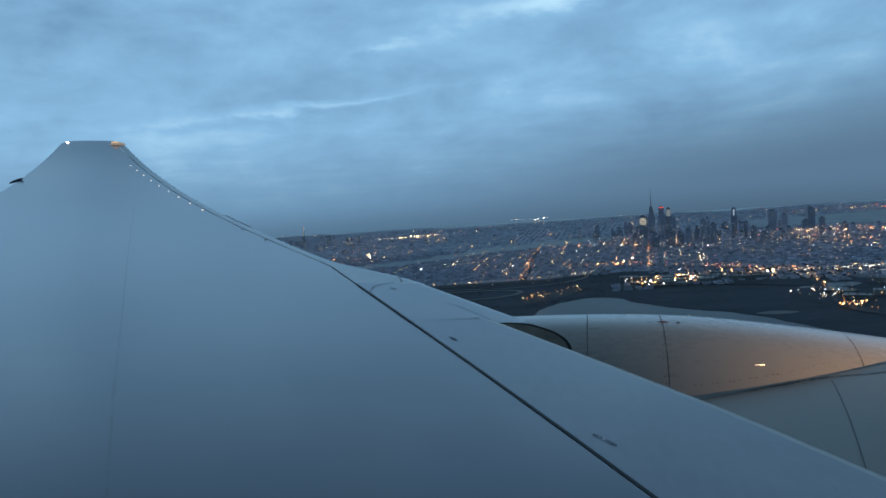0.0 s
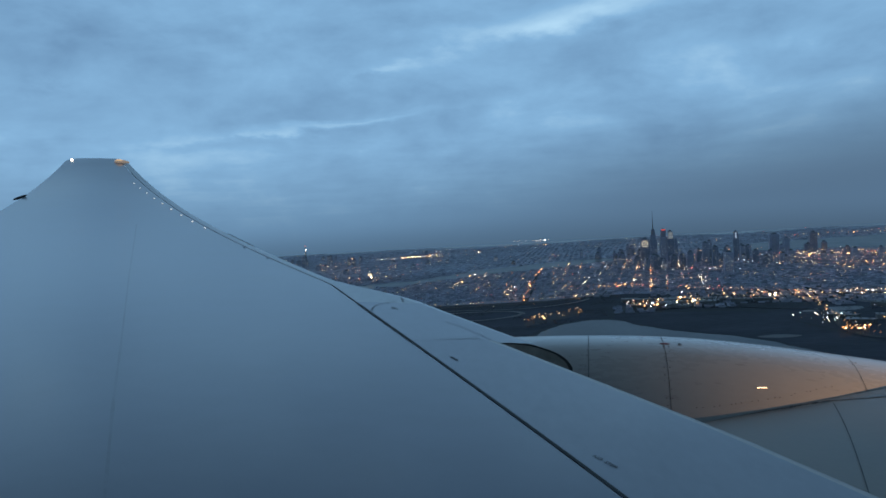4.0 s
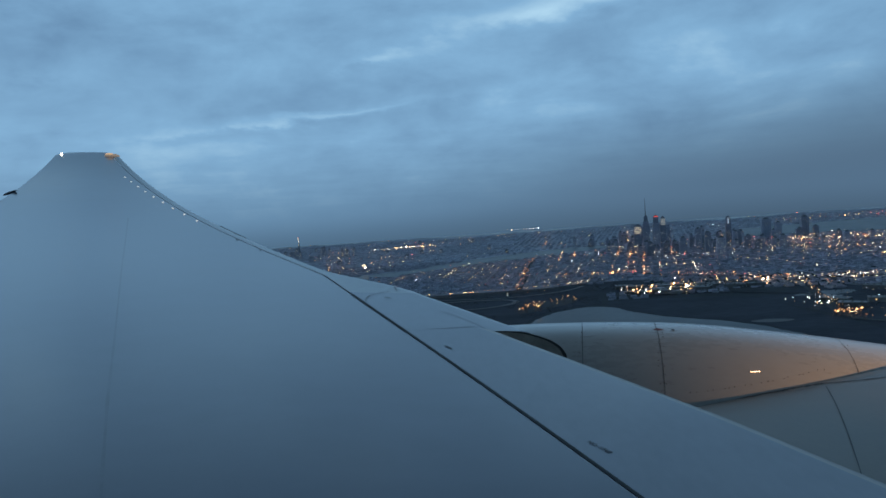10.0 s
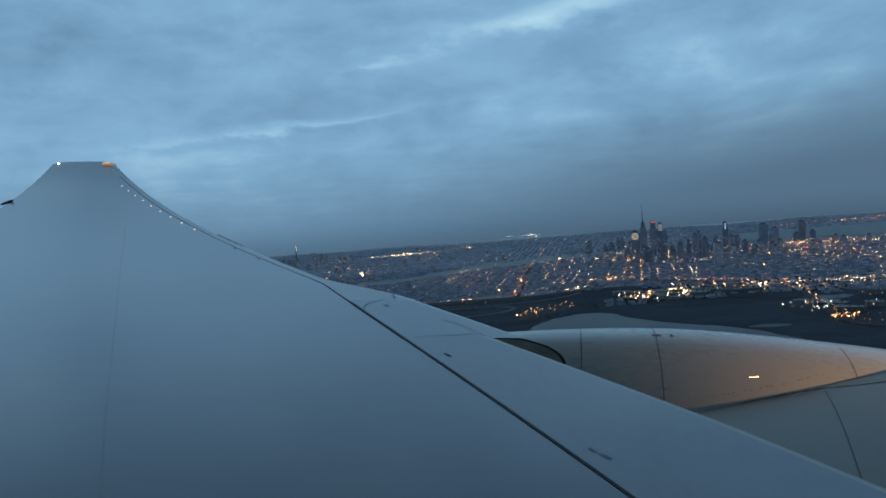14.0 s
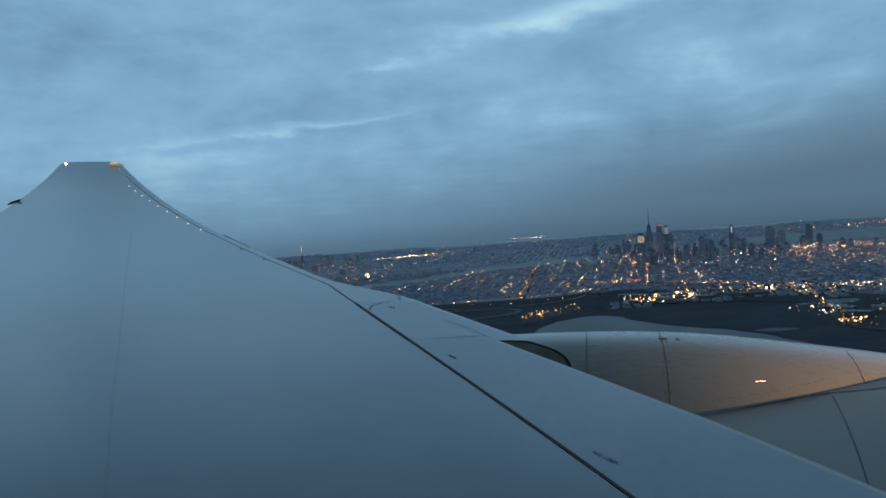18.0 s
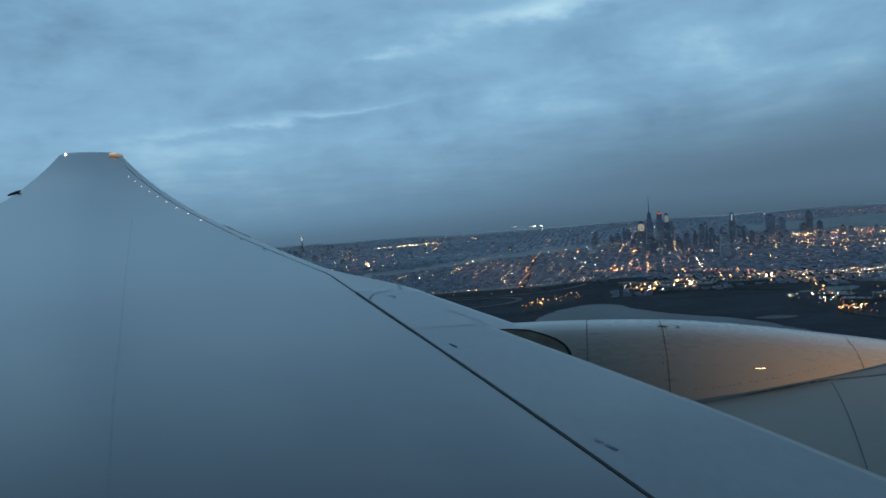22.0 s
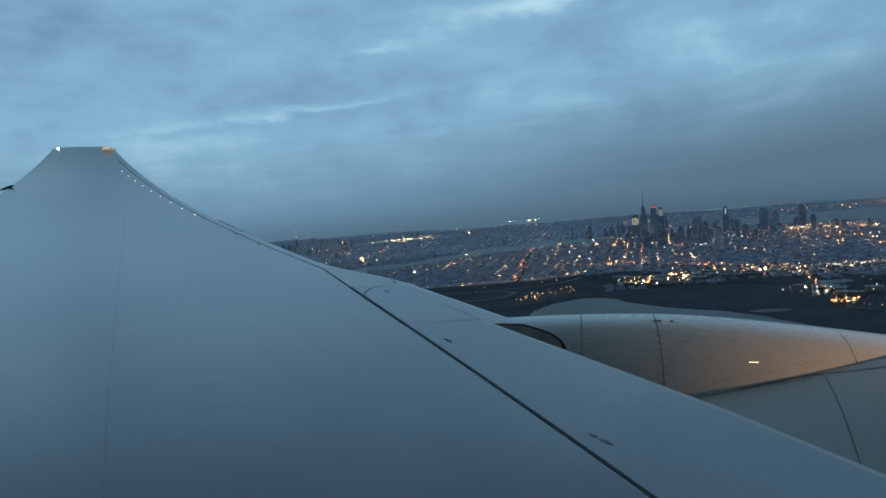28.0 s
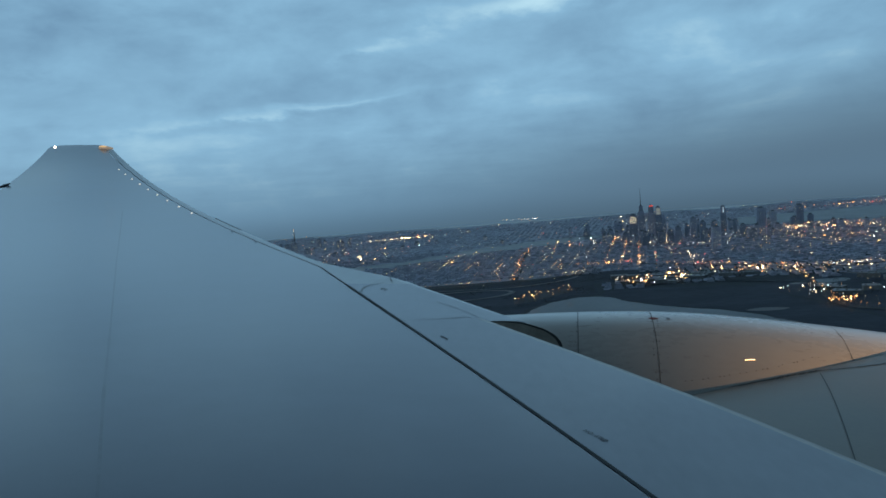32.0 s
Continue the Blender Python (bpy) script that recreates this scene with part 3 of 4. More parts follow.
for i in range(5):
    p = on_cowl(4.16 + 0.027 * i, 133.6 - 0.1 * i, 0.014)
    face = ((LAMP_AT - p).normalized() - p.normalized()).normalized()
    bm = box_bm((-0.010, -0.0065, -0.004), (0.010, 0.0065, 0.004), 0.0015)
    ob = part("latch_plate", from_bm("latch_plate", bm, GLINT_METAL), nacelle, "small plate added as a lamp glint on the cowl")
    ob.matrix_local = Matrix.Translation(p) @ face.to_track_quat("Z", "Y").to_matrix().to_4x4()


# broad fairing between the inboard leading edge and the nacelle
def fairing_point(t, s):
    y = 7.6 - 3.82 * t
    a = Vector((lead(y) - 0.16, y, rise(y) - 0.20))
    x = 2.75 + 6.4 * t
    b = Vector((x, 9.69 + (x - 3.15) * 0.245, -1.87 + 0.158 * (x - 3.15)))
    p = a.lerp(b, s)
    p.z += 0.03 * math.sin(math.pi * s) * min(1, t * 3)
    return p


rows = [[fairing_point(t, s) for s in spread(0, 0.962, 14)] for t in spread(0, 0.62, 26)]
low = [[p - Vector((0, 0, 0.12)) for p in reversed(r)] for r in rows]
fairing = part("pylon_fairing", mesh_of("pylon_fairing", *grid_sheet([a + b for a, b in zip(rows, low)], closed=True), FAIRING_PAINT, True), plane, "dull grey-green fairing panel between wing and engine")


def fairing_strip(name, pts, width, mat, n=24, wobble=0.0):
    rows = []
    for i in range(n):
        k = i / (n - 1) * (len(pts) - 1)
        j = min(int(k), len(pts) - 2)
        f = k - j
        t, s = (pts[j][c] * (1 - f) + pts[j + 1][c] * f for c in (0, 1))
        dt, ds = pts[j + 1][0] - pts[j][0], pts[j + 1][1] - pts[j][1]
        w = width / 2 * (1 + wobble * noise.noise((i * 1.7, 3.1, t * 9)))
        if abs(dt) * 5 > abs(ds) * 3:
            rows.append([fairing_point(t, s + q * w / 3.5) + Vector((0, 0, 0.006)) for q in (-1, 1)])
        else:
            rows.append([fairing_point(t + q * w / 5, s) + Vector((0, 0, 0.006)) for q in (-1, 1)])
    return part(name, mesh_of(name, *grid_sheet(rows), mat), fairing)


fairing_strip("panel_seam", [(0.355 + 0.14 * q + 0.035 * q * q, 0.86 - q) for q in spread(0, 0.76, 14)], 0.009, GAP_DARK, 28)
fairing_strip("panel_seam", [(0.345, 0.915), (0.38, 0.89), (0.43, 0.862), (0.48, 0.85), (0.6, 0.83)], 0.030, GAP_DARK, 30, 0.5)
# old sealant along the edge, torn and blotched
fairing_strip("sealant", [(0.155, 0.945), (0.20, 0.95), (0.285, 0.93), (0.345, 0.915)], 0.075, GRIME_AND_RIM, 70, 2.0)
fairing_strip("sealant", [(0.17, 0.915), (0.21, 0.93), (0.27, 0.905)], 0.05, GRIME_AND_RIM, 50, 2.4)
fairing_strip("sealant", [(0.02, 0.95), (0.155, 0.945)], 0.06, SEAM, 40, 1.6)
fairing_strip("sealant", [(0.10, 0.88), (0.20, 0.87), (0.29, 0.86), (0.33, 0.865)], 0.020, SEAM, 50, 1.2)

# dark end of the middle slat beside the pylon
prof = [(0.45, -0.98), (0.62, -0.95), (0.85, -0.942), (1.08, -0.96), (1.355, -1.04), (1.50, -1.13), (1.58, -1.25), (1.52, -1.40), (1.2, -1.48), (0.5, -1.45)]
for _ in range(2):
    prof = [q for (x0, z0), (x1, z1) in zip(prof, prof[1:] + prof[:1]) for q in ((x0 * 0.8 + x1 * 0.2, z0 * 0.8 + z1 * 0.2), (x0 * 0.2 + x1 * 0.8, z0 * 0.2 + z1 * 0.8))]
v = [(x, 9.70, z) for x, z in prof] + [(x, 9.64, z) for x, z in prof]
k = len(prof)
f = [tuple(range(k)), tuple(range(2 * k - 1, k - 1, -1))] + [(i, (i + 1) % k, (i + 1) % k + k, i + k) for i in range(k)]
rib = part("slat_end_rib", mesh_of("slat_end_rib", v, f, RIB), wing, "dark brown open end of the slat beside the pylon")
# dark strip round the rib's rim, broadest at the nose
edge = prof[:28]
rows = []
for i in range(len(edge)):
    x0, z0 = edge[max(0, i - 1)]
    x1, z1 = edge[min(len(edge) - 1, i + 1)]
    d = Vector((x1 - x0, z1 - z0)).normalized()
    w = 0.012 + 0.045 * (i / 27) ** 2
    rows.append([(edge[i][0], 9.634, edge[i][1]), (edge[i][0] + d.y * w, 9.634, edge[i][1] - d.x * w)])
part("rim", mesh_of("rim", *grid_sheet(rows), GRIME_AND_RIM), rib, "dark rim of the rib")

# ---- hull with window openings ----
angles = [0.0725, 0.2048] + [0.2048 + (2 * math.pi - 0.1323) * i / 44 for i in range(1, 44)]
xs = []
x = -12.235
while x < 14:
    xs += [x, x + 0.27]
    x += 0.55
n_a = len(angles)
v = [(x, -2.75 + 2.9 * math.cos(a), -0.4 + 2.9 * math.sin(a)) for x in xs for a in angles]
f = []
for i in range(len(xs) - 1):
    for j in range(n_a):
        if j == 0 and i % 2 == 0:
            continue
        b = (j + 1) % n_a
        f.append((i * n_a + j, i * n_a + b, (i + 1) * n_a + b, (i + 1) * n_a + j))
f.append(tuple(range(n_a)))
f.append(tuple(range((len(xs) - 1) * n_a, len(xs) * n_a)))
hull = part("fuselage", mesh_of("fuselage", v, f, HULL), plane, "pale grey fuselage barrel with a row of window openings")
thick = hull.modifiers.new("thickness", "SOLIDIFY")
thick.thickness, thick.offset = 0.04, 0.0


# ---- the ground and the water ----
rng = random.Random(11)


def smooth_line(pts, n=6, closed=True):
    """A Catmull-Rom curve through a few control points."""
    out, k = [], len(pts)
    for i in range(k if closed else k - 1):
        a, b, c, d = (Vector(pts[(i + o) % k] if closed else pts[min(max(i + o, 0), k - 1)]) for o in (-1, 0, 1, 2))
        for s in range(n):
            t = s / n
            out.append(0.5 * (2 * b + (c - a) * t + (2 * a - 5 * b + 4 * c - d) * t * t + (3 * b - a - 3 * c + d) * t ** 3))
    if not closed:
        out.append(Vector(pts[-1]))
    return out


LAYER = [0]


def patch(name, pts, z, mat, label, category, ragged=6.0):
    LAYER[0] += 1
    z += 0.021 * LAYER[0]
    line = [p + Vector((noise.noise((p.x * 0.02, p.y * 0.02, 0)), noise.noise((p.x * 0.02, p.y * 0.02, 9)))) * ragged + Vector((noise.noise((p.x * 0.07, p.y * 0.07, 4)), noise.noise((p.x * 0.07, p.y * 0.07, 6)))) * ragged * 0.8 for p in smooth_line(pts, 14)]
    me = bpy.data.meshes.new(name)
    bm = bmesh.new()
    bm.faces.new([bm.verts.new((p.x, p.y, z)) for p in line])
    bmesh.ops.recalc_face_normals(bm, faces=bm.faces)
    if bm.faces[0].normal.z < 0:
        bmesh.ops.reverse_faces(bm, faces=bm.faces[:])
    bmesh.ops.triangulate(bm, faces=bm.faces[:])
    bm.to_mesh(me)
    bm.free()
    me.materials.append(mat)
    return tagged(new(name, me), label, category, kind="structure")


def inside(p, poly):
    x, y = p
    hit = False
    for (x0, y0), (x1, y1) in zip(poly, poly[1:] + poly[:1]):
        if (y0 > y) != (y1 > y) and x < (x1 - x0) * (y - y0) / (y1 - y0) + x0:
            hit = not hit
    return hit


rows = []
for i in range(41):
    r = 6500 * (i / 40) ** 1.5 + 1
    rows.append([(r * math.cos(2 * math.pi * j / 72), r * math.sin(2 * math.pi * j / 72), 0) for j in range(72)])
tagged(new("ground", mesh_of("ground", *grid_sheet(rows, closed=True), GROUND)), "dark city ground reaching to the hazy horizon", "ground", kind="structure")

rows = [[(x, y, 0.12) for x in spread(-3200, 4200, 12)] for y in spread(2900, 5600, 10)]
tagged(new("ground_far", mesh_of("ground_far", *grid_sheet(rows), FAR_GROUND)), "far city ground with haze put into its pale colour", "ground", kind="structure")
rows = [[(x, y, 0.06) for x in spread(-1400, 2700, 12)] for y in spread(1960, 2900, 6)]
tagged(new("ground_mid", mesh_of("ground_mid", *grid_sheet(rows), MID_GROUND)), "streets and yards between the houses, haze put into their tone", "ground", kind="structure")

# added sheet that mirrors the low sky, softening the horizon like haze
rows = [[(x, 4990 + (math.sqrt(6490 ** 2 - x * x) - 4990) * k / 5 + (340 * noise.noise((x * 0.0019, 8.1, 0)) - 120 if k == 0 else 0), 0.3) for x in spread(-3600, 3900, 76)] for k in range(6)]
tagged(new("water_estuary", mesh_of("water_estuary", *grid_sheet(rows), HORIZON_HAZE)), "glossy sheet added in place of haze at the horizon", "water", kind="structure")

BAY = [(140, 1330), (153, 1425), (205, 1528), (270, 1588), (335, 1578), (362, 1488), (411, 1409), (482, 1326), (528, 1225), (552, 1090), (480, 940), (250, 900), (150, 1100)]
RIVER = [(-500, 2560), (-122, 2720), (90, 2980), (300, 3150), (493, 3260), (660, 3340), (690, 3180), (493, 3010), (300, 2910), (121, 2790), (-122, 2560), (-500, 2440)]
SOUND = [(1180, 3420), (1468, 3760), (2217, 3960), (2900, 4100), (3400, 3900), (3200, 3150), (1744, 3130), (1500, 3220), (1300, 3260)]
MARSHES = [[(330, 1600), (372, 1660), (481, 1645), (618, 1590), (640, 1400), (660, 1160), (640, 1000), (565, 1080), (535, 1230), (485, 1340), (415, 1420), (368, 1500)],
           [(-200, 1500), (-60, 1850), (60, 1880), (185, 1880), (345, 1950), (350, 1790), (330, 1640), (270, 1600), (200, 1545), (140, 1430), (100, 1300), (-100, 1200)],
           [(330, 1960), (470, 2010), (560, 1900), (470, 1800), (350, 1800)],
           [(800, 1640), (1000, 1640), (1150, 1500), (1000, 1300), (800, 1250), (760, 1400)]]
patch("water_bay", BAY, 0.25, WATER, "calm grey bay water reflecting the dusk sky", "water")
patch("water_river", RIVER, 0.25, WATER, "pale river crossing the dark city", "water")
patch("water_sound", SOUND, 0.25, WATER, "wide pale water beyond the city", "water")
patch("water_pond", [(700, 1560), (760, 1600), (830, 1590), (800, 1550)], 0.3, WATER, "small pond between dark banks", "water", 2)
for i, m in enumerate(MARSHES):
    patch(f"ground_marsh_{i + 1}", m, 0.15, MARSH, "dark marshland without lights", "ground")
patch("ground_flats", [(690, 1610), (790, 1655), (1000, 1660), (1250, 1500), (1250, 950), (620, 950), (670, 1160), (652, 1400), (630, 1560)], 0.1, MARSH, "dark open flats beside the marsh", "ground")
patch("ground_sandbar", [(512, 1312), (548, 1322), (582, 1306), (560, 1290), (525, 1294)], 0.4, CONCRETE, "pale mud flat in the marsh", "ground", 2)
patch("pavement_lot", [(150, 1565), (170, 1640), (220, 1720), (290, 1745), (285, 1690), (215, 1610)], 0.35, ASPHALT, "asphalt lot under amber lamps", "pavement", 2)
patch("pavement_yard", [(390, 1690), (420, 1800), (600, 1830), (720, 1740), (690, 1680), (560, 1710)], 0.35, ASPHALT, "lit industrial yard", "pavement", 3)
patch("pavement_depot", [(860, 1820), (1010, 1800), (1010, 1730), (870, 1750)], 0.35, ASPHALT, "brightly lit depot yard", "pavement", 3)
patch("pavement_field", [(880, 1700), (1090, 1690), (1080, 1610), (900, 1620)], 0.35, CONCRETE, "pale open field at dusk", "pavement", 3)

HIGHWAYS = {
    "road_parkway": ([(-300, 1900), (0, 1915), (124, 1924), (185, 1922), (357, 1988), (498, 2140), (660, 1995), (822, 1790), (1000, 1690)], 26),
    "road_avenue": ([(185, 1922), (258, 2362), (330, 2800)], 16),
    "road_ramp": ([(800, 1740), (745, 1563), (711, 1450), (672, 1303), (700, 1230), (800, 1150)], 20),
    "road_loop": ([(-80, 1672), (50, 1668), (125, 1694), (163, 1744), (138, 1788), (50, 1806), (-80, 1800)], 13),
    "road_slip": ([(-120, 1858), (40, 1842), (130, 1822), (215, 1836), (300, 1884), (350, 1950)], 9),
    "road_shore": ([(390, 1680), (520, 1700), (640, 1650), (745, 1563)], 12),
}


def road(name, pts, width):
    LAYER[0] += 1
    base = 0.62 + 0.021 * LAYER[0]
    line = smooth_line(pts, 8, closed=False)
    rows = []
    for i, p in enumerate(line):
        d = (line[min(i + 1, len(line) - 1)] - line[max(i - 1, 0)]).normalized()
        q = Vector((-d.y, d.x)) * width / 2
        rows.append([(p.x + q.x * s, p.y + q.y * s, base + (0.25 if abs(s) == 1 else 0)) for s in (-1, -0.96, 0.96, 1)])
    pale = name in ("road_loop", "road_slip")
    tagged(new(name, mesh_of(name, *grid_sheet(rows), CONCRETE if pale else ASPHALT)), "pale concrete ramp with raised kerbs" if pale else "asphalt highway with raised kerbs", "road", kind="structure")
    return line


LINES = {name: road(name, *spec) for name, spec in HIGHWAYS.items()}

# ---- lamps ----
bm = bmesh.new()
bmesh.ops.create_icosphere(bm, subdivisions=1, radius=1)
BALL_V = np.array([v.co[:] for v in bm.verts])
BALL_F = np.array([[v.index for v in f.verts] for f in bm.faces])
bm.free()


def lamp_cloud(name, spots, kind, label):
    """Distant lamps past counting, each a small round globe of its own size."""
    if not spots:
        return
    s = np.array(spots)
    v = (s[:, None, :3] + BALL_V[None] * s[:, None, 3:4]).reshape(-1, 3)
    f = (np.arange(len(s))[:, None, None] * len(BALL_V) + BALL_F[None]).reshape(-1, 3)
    tagged(new(name, mesh_of(name, v, f, LAMPS[kind])), label, "street lights", kind="stuff")


def make_lamp(kind, height, glow):
    """A lamp post: pole, arm and glowing head."""
    ob = tagged(new("street_lamp"), f"tall steel {kind} street lamp glowing beside the road", "street lamp", "highway street lamps")
    bm = bmesh.new()
    bmesh.ops.create_cone(bm, cap_ends=True, segments=8, radius1=0.35, radius2=0.18, depth=height, matrix=Matrix.Translation((0, 0, height / 2)))
    pole = part("pole", from_bm("pole", bm, STEEL), ob)
    part("arm", from_bm("arm", box_bm((-0.12, -0.1, height - 0.2), (2.2, 0.1, height), 0.03), STEEL), pole)
    bm = bmesh.new()
    bmesh.ops.create_icosphere(bm, subdivisions=1, radius=glow * 0.55, matrix=Matrix.Translation((2.2, 0, height - glow * 0.6)))
    part("lamp_head", from_bm("lamp_head", bm, LAMPS[kind]), ob, "glowing lamp head")
    return ob


PROTO = {}


def put_lamp(kind, x, y, glow, turn=0.0, height=9.0):
    key = (kind, glow, height)
    if key not in PROTO:
        PROTO[key] = make_lamp(kind, height, glow)
        PROTO[key].matrix_basis = pose(x, y, 0, 0, 0, turn)
    else:
        copy_thing(PROTO[key], pose(x, y, 0, 0, 0, turn))


def along(line, step):
    """Points at even steps along a polyline, with the way it runs."""
    left = 0.0
    for a, b in zip(line, line[1:]):
        d = (b - a).length
        while left < d:
            yield a.lerp(b, left / d), math.degrees(math.atan2(b.y - a.y, b.x - a.x))
            left += step
        left -= d


for p, turn in along(LINES["road_parkway"], 9):
    if -120 < p.x < 1000 and not 380 < p.x < 640 and rng.random() < 0.86:
        kind = "sodium" if 60 < p.x < 200 else rng.choice(("amber", "amber", "warm", "warm"))
        put_lamp(kind, p.x + rng.uniform(-3, 3), p.y + rng.uniform(-8, 10), rng.choice((1.0, 1.2, 1.4, 1.7)), turn + 90)
for p, turn in along(LINES["road_avenue"], 24):
    if p.y < 2420:
        put_lamp("sodium", p.x + rng.uniform(-6, 6), p.y, rng.choice((1.3, 1.6)), turn + 90)
for p, turn in along(LINES["road_ramp"], 15):
    if p.y > 1090:
        put_lamp(rng.choice(("sodium", "amber")), p.x + rng.uniform(-6, 6), p.y, rng.choice((1.0, 1.3)), turn + 90)
for p, turn in along(LINES["road_slip"], 46):
    put_lamp(rng.choice(("warm", "amber")), p.x + rng.uniform(-3, 3), p.y, rng.choice((0.7, 0.9)), turn + 90)
for i in range(34):
    t = rng.random()
    put_lamp(rng.choice(("amber", "sodium", "amber")), 165 + t * 115 + rng.gauss(0, 14), 1600 + t * 125 + rng.gauss(0, 18), rng.choice((0.9, 1.0, 1.2, 1.5)), rng.uniform(0, 360))
for i in range(46):
    put_lamp(rng.choice(("warm", "cool", "warm", "amber")), rng.uniform(860, 1010), rng.uniform(1752, 1805), rng.choice((1.0, 1.3, 1.6)), rng.uniform(0, 360), 11.0)
for i in range(36):
    put_lamp(rng.choice(("amber", "sodium", "warm")), rng.gauss(684, 19), rng.gauss(1316, 10), rng.choice((1.0, 1.3, 1.7)), rng.uniform(0, 360))
for x, y in ((760, 1690), (774, 1672), (782, 1702), (815, 1655), (838, 1640), (826, 1668)):
    put_lamp("amber", x, y, 1.6, rng.uniform(0, 360), 11.0)

# tall amber masts over the open yard beyond the ramp
for i in range(13):
    put_lamp("amber", 770 + 58 * (i % 5) + rng.uniform(-20, 20), 1190 + 95 * (i // 5) + 26 * (i % 5) + rng.uniform(-16, 16), rng.choice((1.6, 2.0, 2.4)), rng.uniform(0, 360), 14.0)
for i in range(40):
    put_lamp(rng.choice(("warm", "sodium", "amber", "cool")), rng.uniform(700, 1080), rng.uniform(1120, 1560), rng.choice((0.6, 0.8, 1.0)), rng.uniform(0, 360))

# ---- neighbourhoods ----
GRID = radians(-11)


def to_world(a, b, turn):
    c, s = math.cos(turn), math.sin(turn)
    return a * c - b * s, a * s + b * c


WET = [BAY, RIVER, SOUND]


def built(x, y):
    if y < 1990 and (x < 360 or y < 1690) and not (x > 780 and y > 1500):
        return False
    for w in WET:
        if inside((x, y), w):
            return False
    for m in MARSHES:
        if inside((x, y), m):
            return False
    return -30 < math.degrees(math.atan2(x, y)) < 38


BOX_F = [(0, 1, 5, 4), (1, 2, 6, 5), (2, 3, 7, 6), (3, 0, 4, 7), (4, 5, 6, 7)]


def add_box(v, f, x, y, w, d, h, turn=GRID, z0=0.0):
    c, s = math.cos(turn), math.sin(turn)
    k = len(v)
    for z in (z0, z0 + h):
        for a, b in ((-w, -d), (w, -d), (w, d), (-w, d)):
            v.append((x + (a * c - b * s) / 2, y + (a * s + b * c) / 2, z))
    f.extend(tuple(k + i for i in q) for q in BOX_F)


def roofed(name, v, f, walls):
    """Boxes with walls of one material and tarred flat roofs."""
    me = mesh_of(name, v, f, (walls, TAR))
    me.polygons.foreach_set("material_index", [1 if i % 5 == 4 else 0 for i in range(len(f))])
    return me


spots = {k: [] for k in LAMPS}
far_v, far_f, mid_v, mid_f, near = [], [], [], [], []


def zone(x, y):
    """Which street grid a place belongs to."""
    k = x * 0.8 + 260 * noise.noise((x * 0.001, y * 0.001, 7)) - (y - 2500) * 0.15
    return 0 if k < 330 else (1 if k < 760 else 2)


for which, turn in enumerate((radians(-11), radians(-15), radians(12))):
    for ia in range(-80, 90):
        avenue = rng.random()
        hue = rng.choice(("sodium", "sodium", "amber", "amber", "warm"))
        for ib in range(10, 100):
            a, b = ia * 46.0, ib * 58.0
            x, y = to_world(a, b, turn)
            if not 1450 < y < 4740 + 420 * noise.noise((x * 0.0017, 3.3, 1.0)) + rng.uniform(-90, 90) or not built(x, y) or zone(x, y) != which:
                continue
            far = y > 3000
            busy = max(0.0, 0.45 + 1.1 * noise.noise((x * 0.0028, y * 0.0019, 4.2)))
            for side in (-1, 1):
                for k in range(2 if far else 5):
                    if rng.random() < 0.16:
                        continue
                    hx, hy = to_world(a + side * 11 + rng.uniform(-5, 5), b - 24 + (k + 0.5) * (48 / (2 if far else 5)) + rng.uniform(-3, 3), turn)
                    h = rng.uniform(2.6, 5) * (1 if y < 2300 else 0.6) if rng.random() < 0.975 else rng.uniform(6, 10)
                    if far:
                        h = rng.uniform(1.0, 2.6) if rng.random() < 0.99 or y > 4300 else rng.uniform(4, 7)
                    w, d = rng.uniform(9, 15), rng.uniform(6, 9)
                    if y < 2020 and rng.random() < 0.75 and len(near) < 290:
                        near.append((hx, hy, w, d, h, turn))
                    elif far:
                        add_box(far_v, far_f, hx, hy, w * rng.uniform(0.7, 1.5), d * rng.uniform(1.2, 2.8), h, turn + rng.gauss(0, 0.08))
                    else:
                        add_box(mid_v, mid_f, hx, hy, w * rng.uniform(0.7, 1.4), d, h, turn + rng.gauss(0, 0.06))
            lit = 0.5 if avenue < 0.26 else 0.06
            if which < 2 and 2020 < y < 2560:
                # side streets above the parkway, lit in stretches of a few blocks
                lit = 0.75 if avenue < 0.72 and 2060 + 300 * ((ia * 0.37) % 1.0) < y < 2300 + 260 * ((ia * 0.37) % 1.0) else 0.03
            fade = 1.0 if y < 2600 else max(0.16, 1.0 - (y - 2600) / 1300)
            for k in range(5):
                if rng.random() < lit * (0.24 + 1.9 * busy) * fade:
                    lx, ly = to_world(a - 23 + rng.uniform(-3, 3), b - 29 + k * 11.6 + rng.uniform(-4, 4), turn)
                    kind = hue if rng.random() < 0.75 else rng.choice(("warm", "cool", "amber", "red", "teal"))
                    spots[kind].append((lx, ly, 8.5, rng.choice((0.3, 0.36, 0.45, 0.6, 0.8)) * (1 if y < 2700 else 1.25)))
            for _ in range(3):
                if rng.random() > (0.36 if which == 0 else 0.55) * (0.10 + 2.0 * busy ** 1.5) * fade ** 0.8:
                    continue
                lx, ly = to_world(a + rng.uniform(-20, 20), b + rng.uniform(-25, 25), turn)
                kind = rng.choice(("warm", "warm", "sodium", "cool", "amber", "sodium", "amber", "amber", "warm", "red", "sodium", "teal"))
                spots[kind].append((lx, ly, rng.uniform(5, 14), rng.choice((0.18, 0.22, 0.28, 0.34, 0.45, 0.6, 0.9)) * (1 if y < 2700 else 1.25)))

WALLS = [from_bm("wall", box_bm((-0.5, -0.5, 0), (0.5, 0.5, 1)), HOUSE)]
bm = box_bm((-0.53, -0.53, 1), (0.53, 0.53, 1.22))
